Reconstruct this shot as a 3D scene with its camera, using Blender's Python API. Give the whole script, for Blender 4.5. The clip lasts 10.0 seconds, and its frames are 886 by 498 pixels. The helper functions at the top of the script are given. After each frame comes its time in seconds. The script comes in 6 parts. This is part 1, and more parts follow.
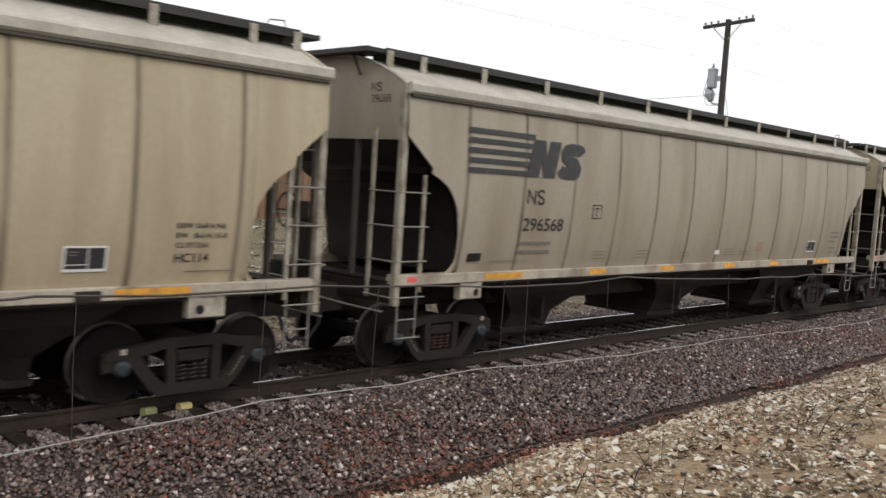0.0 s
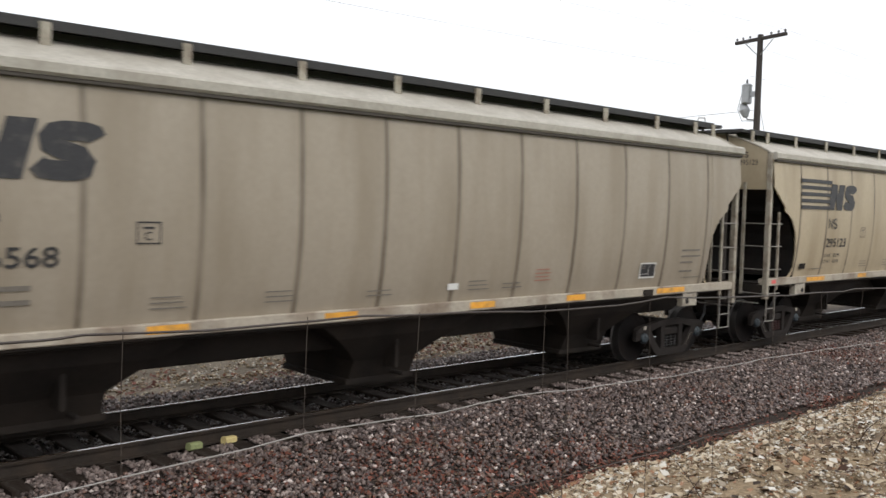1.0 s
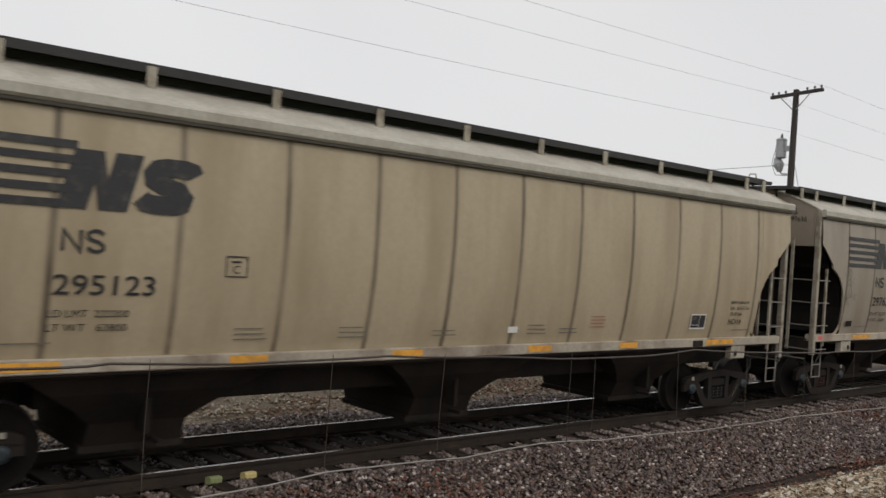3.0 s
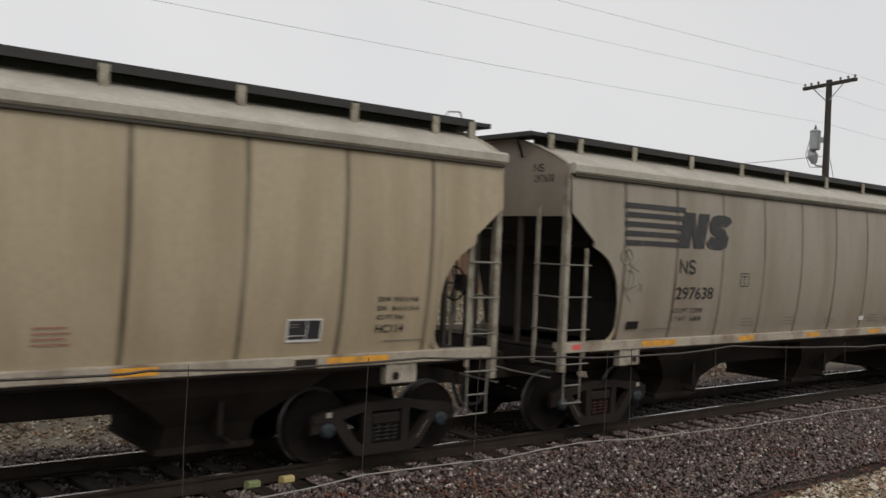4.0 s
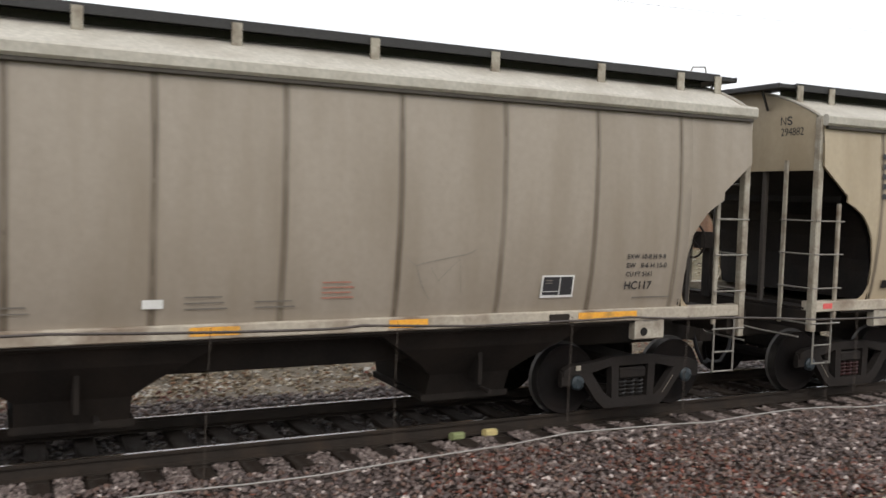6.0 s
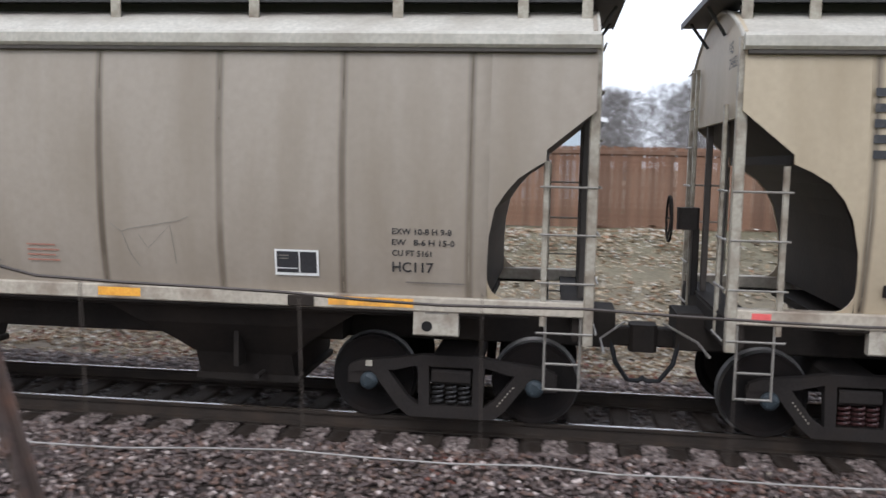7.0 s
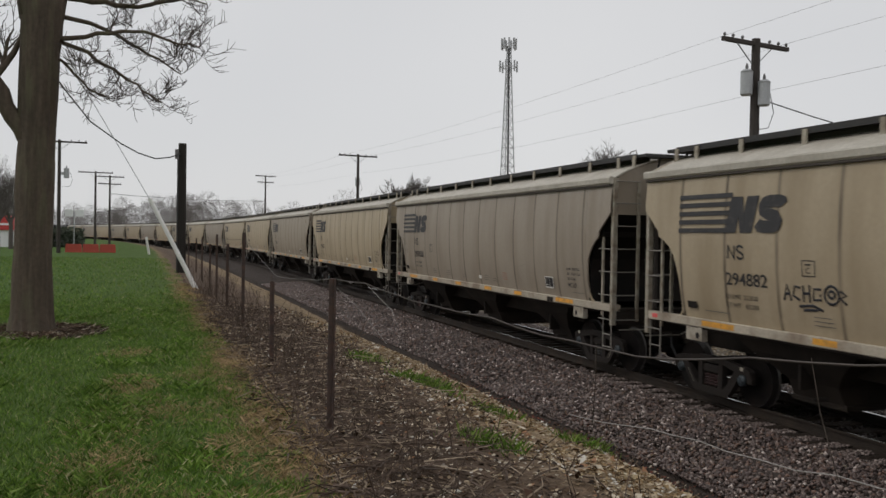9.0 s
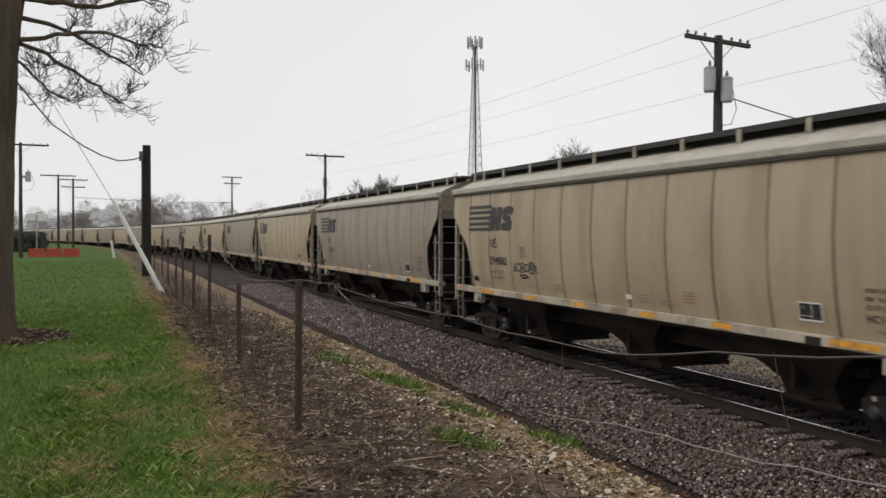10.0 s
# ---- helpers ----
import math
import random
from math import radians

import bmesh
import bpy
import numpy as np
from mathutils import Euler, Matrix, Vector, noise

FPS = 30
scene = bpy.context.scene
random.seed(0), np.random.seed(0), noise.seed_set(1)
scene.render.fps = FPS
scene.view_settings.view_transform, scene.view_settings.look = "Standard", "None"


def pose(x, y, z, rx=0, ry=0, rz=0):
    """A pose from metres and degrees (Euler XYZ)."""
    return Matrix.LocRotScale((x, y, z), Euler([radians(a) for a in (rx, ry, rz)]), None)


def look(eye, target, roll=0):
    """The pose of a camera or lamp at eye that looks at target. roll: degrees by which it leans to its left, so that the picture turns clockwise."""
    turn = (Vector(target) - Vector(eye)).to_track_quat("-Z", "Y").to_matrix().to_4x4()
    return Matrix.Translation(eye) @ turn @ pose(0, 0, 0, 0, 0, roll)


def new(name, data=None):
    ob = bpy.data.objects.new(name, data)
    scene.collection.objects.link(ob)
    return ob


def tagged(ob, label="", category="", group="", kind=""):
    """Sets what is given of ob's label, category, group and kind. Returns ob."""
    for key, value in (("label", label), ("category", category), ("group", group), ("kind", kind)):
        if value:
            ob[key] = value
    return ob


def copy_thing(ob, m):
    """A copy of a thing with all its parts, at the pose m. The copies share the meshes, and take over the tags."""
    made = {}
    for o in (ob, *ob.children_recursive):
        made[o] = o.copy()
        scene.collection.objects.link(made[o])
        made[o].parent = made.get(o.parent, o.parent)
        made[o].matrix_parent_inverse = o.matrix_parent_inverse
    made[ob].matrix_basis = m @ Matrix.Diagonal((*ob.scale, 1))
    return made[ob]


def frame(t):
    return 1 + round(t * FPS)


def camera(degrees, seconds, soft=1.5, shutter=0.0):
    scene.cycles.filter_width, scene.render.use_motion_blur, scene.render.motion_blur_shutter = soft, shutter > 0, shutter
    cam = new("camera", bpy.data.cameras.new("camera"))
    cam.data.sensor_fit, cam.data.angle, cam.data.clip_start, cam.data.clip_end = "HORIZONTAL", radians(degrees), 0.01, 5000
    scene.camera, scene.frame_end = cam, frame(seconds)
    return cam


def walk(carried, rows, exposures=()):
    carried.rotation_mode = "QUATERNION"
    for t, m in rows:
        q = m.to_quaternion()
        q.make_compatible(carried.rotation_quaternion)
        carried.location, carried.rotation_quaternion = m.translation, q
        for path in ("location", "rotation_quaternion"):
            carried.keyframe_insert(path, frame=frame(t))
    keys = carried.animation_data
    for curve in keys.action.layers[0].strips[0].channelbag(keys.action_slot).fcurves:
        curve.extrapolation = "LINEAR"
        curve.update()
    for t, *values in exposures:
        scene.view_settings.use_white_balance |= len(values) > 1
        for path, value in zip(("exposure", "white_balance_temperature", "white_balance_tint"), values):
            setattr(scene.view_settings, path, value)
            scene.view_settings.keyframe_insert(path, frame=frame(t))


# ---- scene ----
cam = camera(52.59, 10.0, soft=1.5, shutter=0.2)
C = 10.625  # centre of the track
V, PITCH, X0 = 8.5770, 17.8685, 6.8755  # train speed, car pitch, first gap
PATH = [
    (0.0, 0.107, 0.106, 2.785, -45.080, -4.384, -3.657),
    (0.5, 0.105, 0.108, 2.785, -44.190, -4.290, -3.950),
    (1.0, 0.102, 0.111, 2.785, -42.826, -2.782, -1.583),
    (1.5, 0.103, 0.110, 2.785, -43.202, -2.084, -2.960),
    (2.0, 0.105, 0.108, 2.785, -44.245, -1.133, -3.674),
    (2.5, 0.104, 0.109, 2.785, -43.691, -0.864, -4.410),
    (2.7, 0.102, 0.111, 2.785, -42.623, -0.530, -4.404),
    (3.8, 0.095, 0.117, 2.785, -38.902, 0.092, -2.260),
    (4.0, 0.095, 0.117, 2.785, -38.979, -0.177, -2.409),
    (4.5, 0.093, 0.118, 2.785, -38.216, -0.359, -2.181),
    (5.0, 0.090, 0.121, 2.785, -36.698, -1.369, -1.778),
    (5.5, 0.085, 0.125, 2.785, -34.205, -2.600, -1.873),
    (5.7, 0.081, 0.127, 2.785, -32.299, -2.505, -1.667),
    (6.8, 0.160, 0.221, 2.785, 0.154, -6.296, -1.312),
    (7.0, 0.124, 0.217, 2.785, 7.150, -5.383, -1.279),
    (7.5, -0.065, 0.207, 2.785, 28.326, -3.360, -1.172),
    (8.0, -0.163, 0.069, 2.785, 46.151, -1.726, 1.208),
    (8.5, -0.179, 0.047, 2.785, 64.181, -0.361, 0.046),
    (9.0, -0.138, 0.015, 2.785, 71.664, -0.779, -0.944),
    (9.5, -0.129, 0.027, 2.785, 71.731, -1.092, -1.287),
    (10.0, -0.148, 0.040, 2.785, 69.675, -0.822, -0.156),
]
EXPOSURE = [(0, 0.4, 6450, 10), (0.5, 0.78, 6450, 10), (1.0, 0.47, 6350, 10), (2.0, -0.02, 6600, 10), (2.5, -0.1, 6600, 10), (4.5, -0.22, 6600, 10), (5.0, -0.2, 6700, 10), (5.5, 0.6, 6800, 10), (5.7, 0.5, 6700, 10), (6.8, 0.75, 5800, 12), (7.0, 0.75, 5800, 12), (7.5, 0.27, 6230, 10.5), (8.0, -0.42, 6700, 10), (8.5, -0.66, 6600, 10), (9.0, -0.33, 6500, 10), (10.0, -0.03, 6600, 10)]
walk(cam, [(t, pose(x, y, z, 90 + p, r, w)) for t, x, y, z, w, p, r in PATH], EXPOSURE)


# ---------------------------------------------------------------- sky and light
world = bpy.data.worlds.new("overcast")
scene.world = world
world.use_nodes = True
wn, wl = world.node_tree.nodes, world.node_tree.links
back = wn["Background"]
sky = wn.new("ShaderNodeTexSky")
sky.sky_type, sky.sun_disc = "NISHITA", False
sky.sun_elevation, sky.sun_rotation = radians(48), radians(200)
thin = wn.new("ShaderNodeMix")
thin.data_type = "RGBA"
thin.inputs[0].default_value = 0.93
wl.new(sky.outputs[0], thin.inputs[6])
cover = wn.new("ShaderNodeValToRGB")
cloud = wn.new("ShaderNodeTexNoise")
cloud.inputs["Scale"].default_value, cloud.inputs["Detail"].default_value = 1.6, 3
wl.new(cloud.outputs[0], cover.inputs[0])
cover.color_ramp.elements[0].position, cover.color_ramp.elements[0].color = 0.3, (8.2, 8.25, 8.4, 1)
cover.color_ramp.elements[1].position, cover.color_ramp.elements[1].color = 0.7, (9.3, 9.3, 9.35, 1)
wl.new(cover.outputs[0], thin.inputs[7])
wl.new(thin.outputs[2], back.inputs[0])
back.inputs[1].default_value = 0.1
sun = new("sun", bpy.data.lights.new("sun", "SUN"))
sun.data.energy, sun.data.angle, sun.data.color = 0.8, radians(25), (1.0, 0.96, 0.9)
sun.matrix_world = look((-5, -12, 20), (0, 6, 0))


# ---------------------------------------------------------------- materials
def mat(name, base, rough=0.6, metal=0.0, var=0.2, scale=2.0, stretch=(1, 1, 1), fine=30.0, bump=0.15, dirt=None,
        dirt_at=0.6, dirt_soft=0.15, dirt_scale=1.0, dirt_stretch=(1, 1, 1), rnd=0.0, island=0.0, grain=0.35, spec=0.5, seams=False, tones=()):
    m = bpy.data.materials.new(name)
    m.use_nodes = True
    n, l = m.node_tree.nodes, m.node_tree.links
    b = n["Principled BSDF"]
    b.inputs["Roughness"].default_value, b.inputs["Metallic"].default_value = rough, metal
    tc = n.new("ShaderNodeTexCoord")

    def noise_tex(sc, st, detail=5):
        mp = n.new("ShaderNodeMapping")
        mp.inputs["Scale"].default_value = st
        l.new(tc.outputs["Object"], mp.inputs[0])
        t = n.new("ShaderNodeTexNoise")
        t.inputs["Scale"].default_value, t.inputs["Detail"].default_value = sc, detail
        l.new(mp.outputs[0], t.inputs[0])
        return t

    def mixed(kind, fac, a, c):
        x = n.new("ShaderNodeMix")
        x.data_type, x.blend_type = "RGBA", kind
        for sock, val in ((x.inputs[0], fac), (x.inputs[6], a), (x.inputs[7], c)):
            if isinstance(val, (int, float)):
                sock.default_value = val
            elif isinstance(val, tuple):
                sock.default_value = (*val, 1)
            else:
                l.new(val, sock)
        return x.outputs[2]

    lo, hi = tuple(c * (1 - var) for c in base), tuple(min(1, c * (1 + var)) for c in base)
    big, small = noise_tex(scale, stretch), noise_tex(fine, (1, 1, 1), 3)
    col = mixed("MIX", big.outputs[0], lo, hi)
    col = mixed("OVERLAY", grain, col, small.outputs[0])
    if dirt:
        d = noise_tex(dirt_scale, dirt_stretch, 6)
        r = n.new("ShaderNodeMapRange")
        r.inputs[1].default_value, r.inputs[2].default_value = dirt_at - dirt_soft, dirt_at + dirt_soft
        l.new(d.outputs[0], r.inputs[0])
        col = mixed("MIX", r.outputs[0], col, dirt)
    if rnd or island:
        if rnd:
            src = n.new("ShaderNodeObjectInfo").outputs["Random"]
        else:
            src = n.new("ShaderNodeNewGeometry").outputs["Random Per Island"]
        r = n.new("ShaderNodeMapRange")
        amount = rnd or island
        r.inputs[3].default_value, r.inputs[4].default_value = 1 - amount, 1 + amount
        l.new(src, r.inputs[0])
        hs = n.new("ShaderNodeHueSaturation")
        l.new(r.outputs[0], hs.inputs["Value"])
        l.new(col, hs.inputs["Color"])
        col = hs.outputs[0]
    if tones:
        # stones of several kinds
        ramp = n.new("ShaderNodeValToRGB")
        ramp.color_ramp.interpolation = "CONSTANT"
        for i, (p, c) in enumerate(tones):
            e = ramp.color_ramp.elements[i] if i < 2 else ramp.color_ramp.elements.new(p)
            e.position, e.color = p, (*c, 1)
        l.new(n.new("ShaderNodeNewGeometry").outputs["Random Per Island"], ramp.inputs[0])
        col = mixed("MULTIPLY", 1.0, col, ramp.outputs[0])
    if seams:
        # rusty dirt that has run along the weld seams
        sx = n.new("ShaderNodeSeparateXYZ")
        l.new(tc.outputs["Object"], sx.inputs[0])

        def calc(op, a, c):
            x = n.new("ShaderNodeMath")
            x.operation = op
            for s, val in zip(x.inputs, (a, c)):
                if isinstance(val, (int, float)):
                    s.default_value = val
                else:
                    l.new(val, s)
            return x.outputs[0]

        wander = calc("MULTIPLY", calc("SUBTRACT", noise_tex(1.1, (1, 1, 1)).outputs[0], 0.5), 0.03)
        f = calc("FRACT", calc("DIVIDE", calc("ADD", calc("ADD", sx.outputs[0], 7.05 + 1.282 * 10.5), wander), 1.282), 0)
        dist = calc("MULTIPLY", calc("ABSOLUTE", calc("SUBTRACT", f, 0.5), 0), 1.282)
        near = n.new("ShaderNodeMapRange")
        near.interpolation_type = "SMOOTHSTEP"
        near.inputs[1].default_value, near.inputs[2].default_value = 0.062, 0.01
        l.new(dist, near.inputs[0])
        amount_ = n.new("ShaderNodeMapRange")
        amount_.inputs[1].default_value, amount_.inputs[2].default_value = 0.3, 0.62
        amount_.inputs[3].default_value, amount_.inputs[4].default_value = 0.4, 1.0
        l.new(noise_tex(0.9, (1.3, 1, 0.8)).outputs[0], amount_.inputs[0])
        col = mixed("MIX", calc("MULTIPLY", near.outputs[0], amount_.outputs[0]), col, (0.098, 0.074, 0.05))
    b.inputs["Specular IOR Level"].default_value = spec
    l.new(col, b.inputs["Base Color"])
    if bump:
        bp = n.new("ShaderNodeBump")
        bp.inputs["Strength"].default_value, bp.inputs["Distance"].default_value = bump, 0.02
        l.new(small.outputs[0], bp.inputs["Height"])
        l.new(bp.outputs[0], b.inputs["Normal"])
    return m


M = {}
def car_paint(name, base):
    dirt = tuple(c * k for c, k in zip(base, (0.68, 0.64, 0.57)))
    return mat(name, base, 0.5, var=0.07, scale=0.6, stretch=(1, 1, 0.4), fine=14, bump=0.03, grain=0.1, dirt=dirt, dirt_at=0.63,
               dirt_soft=0.2, dirt_scale=1.2, dirt_stretch=(1.3, 1, 0.25), seams=True)


M["paint"] = car_paint("tan hopper paint", (0.405, 0.33, 0.226))
M["paint_yellow"] = car_paint("yellowish hopper paint", (0.432, 0.356, 0.243))
M["paint_grey"] = car_paint("greyish hopper paint", (0.335, 0.286, 0.22))
M["paint_dark"] = car_paint("dull hopper paint", (0.318, 0.271, 0.217))
M["roof"] = mat("weathered roof paint", (0.43, 0.4, 0.34), 0.55, var=0.08, scale=1.5, fine=20, bump=0.05,
                dirt=(0.29, 0.255, 0.205), dirt_at=0.64, dirt_soft=0.2, dirt_scale=2, rnd=0.08)
M["sillpaint"] = mat("sill paint", (0.41, 0.36, 0.285), 0.5, var=0.2, scale=1.2, fine=20,
                     dirt=(0.17, 0.12, 0.08), dirt_at=0.58, dirt_soft=0.14, dirt_scale=2.2, rnd=0.08)
M["rib"] = mat("grimy seam", (0.11, 0.086, 0.06), 0.7, var=0.35, scale=2.5, stretch=(1, 1, 1), fine=16, bump=0.1,
               dirt=(0.3, 0.255, 0.19), dirt_at=0.6, dirt_soft=0.2, dirt_scale=1.6)
# dark colour for the shade painted in under the eave
M["eave_shade"] = mat("dark eave shade", (0.07, 0.06, 0.05), 0.8, var=0.3, scale=3)
M["black"] = mat("near-black body colour", (0.012, 0.0105, 0.01), 0.55, var=0.3, scale=2, fine=18,
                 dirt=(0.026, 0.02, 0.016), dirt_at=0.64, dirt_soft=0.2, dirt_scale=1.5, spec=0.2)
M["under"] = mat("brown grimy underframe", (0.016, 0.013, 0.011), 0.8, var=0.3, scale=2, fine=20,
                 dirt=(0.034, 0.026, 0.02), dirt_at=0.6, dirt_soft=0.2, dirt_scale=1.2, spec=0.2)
M["truckiron"] = mat("cast truck steel", (0.024, 0.02, 0.0178), 0.85, var=0.25, scale=4, fine=35,
                     dirt=(0.027, 0.021, 0.017), dirt_at=0.62, dirt_scale=3, spec=0.2)
M["wheel"] = mat("wheel steel", (0.0115, 0.01, 0.0095), 0.8, metal=0.0, var=0.2, scale=5, dirt=(0.018, 0.013, 0.011), dirt_at=0.62, dirt_scale=3, spec=0.12)
M["rim"] = mat("worn wheel rim", (0.075, 0.07, 0.066), 0.4, metal=0.6, var=0.25, scale=6)
# for the end braces, and for the dark panels that stand for roofwalk shade
M["brace"] = mat("grimy brace and roofwalk shade paint", (0.05, 0.041, 0.034), 0.7, var=0.3, scale=3)
M["cap"] = mat("bearing cap blue", (0.028, 0.038, 0.044), 0.45, var=0.4, scale=14)
M["spring"] = mat("spring steel", (0.024, 0.022, 0.021), 0.5, var=0.2)
M["redspring"] = mat("spring steel red", (0.042, 0.015, 0.014), 0.5, var=0.2)
M["grate"] = mat("roofwalk grating", (0.038, 0.036, 0.035), 0.6, metal=0.3, var=0.25, scale=6)
M["ladder"] = mat("ladder paint", (0.35, 0.315, 0.25), 0.5, var=0.2, scale=3, dirt=(0.15, 0.11, 0.075), dirt_at=0.57, dirt_scale=5, rnd=0.06)
M["rung"] = mat("worn rung steel", (0.25, 0.23, 0.2), 0.45, metal=0.3, var=0.2, scale=8)
M["decal"] = mat("black stencil paint", (0.026, 0.025, 0.027), 0.55, var=0.2, scale=6, dirt=(0.09, 0.08, 0.07), dirt_at=0.68, dirt_scale=8)
M["faded"] = mat("faded stencil paint", (0.17, 0.15, 0.125), 0.6, var=0.3, scale=9)
M["fadedred"] = mat("faded red stencil", (0.38, 0.17, 0.12), 0.6, var=0.3, scale=9)
M["white"] = mat("white marking", (0.75, 0.74, 0.7), 0.5, var=0.08)
M["yellow"] = mat("yellow reflective tape", (0.72, 0.34, 0.04), 0.45, var=0.15, scale=9, dirt=(0.35, 0.2, 0.06), dirt_at=0.63, dirt_scale=7, rnd=0.12)
M["red"] = mat("red marker", (0.72, 0.12, 0.11), 0.5, var=0.15)
M["padpaint"] = mat("pad paint", (0.4, 0.36, 0.29), 0.55, var=0.15, scale=3, dirt=(0.16, 0.12, 0.085), dirt_at=0.58, dirt_scale=4)
M["rubber"] = mat("hose rubber", (0.02, 0.02, 0.021), 0.6, spec=0.2)
M["spray"] = mat("grey spray paint", (0.23, 0.205, 0.17), 0.6, var=0.2)
M["sprayblack"] = mat("black spray paint", (0.025, 0.025, 0.03), 0.6, var=0.2)
M["loco"] = mat("black locomotive paint", (0.02, 0.02, 0.022), 0.4, var=0.2)
M["rail"] = mat("rusty rail", (0.03, 0.023, 0.018), 0.65, var=0.3, scale=5, dirt=(0.05, 0.035, 0.025), dirt_at=0.62, dirt_scale=3, spec=0.25)
M["railtop"] = mat("polished railhead", (0.55, 0.55, 0.56), 0.25, metal=1.0, var=0.08)
M["tie"] = mat("creosoted timber", (0.03, 0.022, 0.017), 0.85, var=0.35, scale=3, stretch=(8, 1, 8), fine=30, bump=0.5,
               dirt=(0.06, 0.052, 0.046), dirt_at=0.66, dirt_scale=3, dirt_stretch=(6, 1, 1), rnd=0.2, spec=0.1)
M["stone"] = mat("ballast stone", (0.68, 0.615, 0.59), 0.36, var=0.12, scale=8, fine=40, bump=0.3, grain=0.3, spec=0.4,
                 tones=((0.0, (0.11, 0.088, 0.08)), (0.28, (0.17, 0.132, 0.118)), (0.48, (0.24, 0.165, 0.132)), (0.62, (0.25, 0.215, 0.2)), (0.76, (0.15, 0.122, 0.12)), (0.88, (0.44, 0.39, 0.36)), (0.965, (0.85, 0.8, 0.76))))
M["oily"] = mat("oily track stone", (0.26, 0.235, 0.22), 0.4, var=0.12, scale=8, fine=40, bump=0.3, grain=0.3, spec=0.3,
                tones=((0.0, (0.12, 0.1, 0.098)), (0.5, (0.2, 0.165, 0.14)), (0.8, (0.3, 0.27, 0.26)), (0.95, (0.6, 0.57, 0.55))))
M["crib"] = mat("dry dusty stone", (0.68, 0.62, 0.595), 0.5, var=0.12, scale=8, fine=40, bump=0.3, grain=0.3, spec=0.4,
                    tones=((0.0, (0.13, 0.108, 0.1)), (0.3, (0.22, 0.18, 0.165)), (0.6, (0.3, 0.26, 0.24)), (0.85, (0.48, 0.43, 0.4))))
M["paletwig"] = mat("pale dry twigs", (0.33, 0.26, 0.19), 0.8, var=0.25, scale=6, spec=0.2)
M["ystone"] = mat("yellowish stone", (0.62, 0.5, 0.22), 0.7, var=0.15, scale=9)
M["gstone"] = mat("greenish stone", (0.26, 0.29, 0.13), 0.7, var=0.15, scale=9)
M["farwood"] = mat("grey winter woods", (0.15, 0.138, 0.13), 0.9, var=0.25, scale=0.1, spec=0.1)
M["oldwire"] = mat("pale galvanised wire", (0.3, 0.28, 0.26), 0.5, metal=0.3, var=0.2, scale=9)
M["litter"] = mat("pale gravel and dead leaves", (0.57, 0.56, 0.54), 0.6, var=0.15, scale=6, fine=30, grain=0.25, spec=0.3,
                  tones=((0.0, (0.46, 0.35, 0.22)), (0.22, (0.75, 0.61, 0.43)), (0.45, (0.95, 0.84, 0.67)), (0.62, (0.36, 0.25, 0.16)), (0.76, (1.0, 0.96, 0.88)), (0.9, (0.5, 0.27, 0.15))))
M["warmlitter"] = mat("tan leaf scraps and pebbles", (0.5, 0.46, 0.38), 0.65, var=0.15, scale=6, fine=30, grain=0.25, spec=0.2,
                      tones=((0.0, (0.42, 0.3, 0.18)), (0.25, (0.6, 0.46, 0.29)), (0.45, (0.3, 0.2, 0.12)), (0.62, (0.8, 0.68, 0.48)), (0.78, (0.45, 0.28, 0.16)), (0.9, (1.0, 0.95, 0.85))))
M["redleaf"] = mat("rust red dead leaves", (0.15, 0.055, 0.037), 0.6, var=0.4, scale=4, island=0.5, spec=0.2)
M["brownleaf"] = mat("brown dead leaves and twigs", (0.5, 0.5, 0.5), 0.75, var=0.2, scale=4, spec=0.2,
                     tones=((0.0, (0.08, 0.055, 0.04)), (0.28, (0.2, 0.13, 0.08)), (0.52, (0.3, 0.21, 0.14)), (0.72, (0.13, 0.07, 0.045)), (0.87, (0.62, 0.52, 0.4))))
M["stem"] = mat("dead brush stems", (0.092, 0.066, 0.051), 0.8, var=0.3, scale=5, island=0.4, spec=0.2)
M["blade"] = mat("lawn grass", (0.52, 0.51, 0.5), 0.6, var=0.55, scale=1.3, fine=12, bump=0, grain=0.15, spec=0.15,
                 tones=((0.0, (0.19, 0.36, 0.05)), (0.3, (0.28, 0.48, 0.07)), (0.52, (0.1, 0.2, 0.03)), (0.7, (0.44, 0.62, 0.15)), (0.93, (0.66, 0.66, 0.36))))
M["straw"] = mat("dry straw grass", (0.4, 0.29, 0.16), 0.7, var=0.3, scale=2, bump=0, island=0.35, grain=0.15, spec=0.15)
M["wire"] = mat("weathered fence wire", (0.07, 0.057, 0.05), 0.5, metal=0.4, var=0.25, scale=9)
M["rustwire"] = mat("rusted stay wire", (0.07, 0.056, 0.047), 0.8, var=0.3, scale=9, spec=0.15)
M["tpost"] = mat("rusty steel post", (0.06, 0.04, 0.033), 0.7, var=0.35, scale=12, fine=60, bump=0.3,
                 dirt=(0.105, 0.055, 0.038), dirt_at=0.58, dirt_scale=14)
M["polewood"] = mat("weathered pole timber", (0.045, 0.037, 0.032), 0.8, var=0.3, scale=3, stretch=(8, 8, 0.6), fine=20, bump=0.3)
M["darkpole"] = mat("creosoted pole", (0.03, 0.026, 0.023), 0.8, var=0.3, scale=3, stretch=(8, 8, 0.6), spec=0.2)
M["galv"] = mat("galvanised grey", (0.4, 0.41, 0.42), 0.45, metal=0.3, var=0.12, scale=3)
M["cable"] = mat("black cable", (0.03, 0.03, 0.03), 0.6)
M["thincable"] = mat("grey conductor", (0.42, 0.42, 0.43), 0.5, metal=0.3)
M["porcelain"] = mat("insulator porcelain", (0.12, 0.115, 0.115), 0.3)
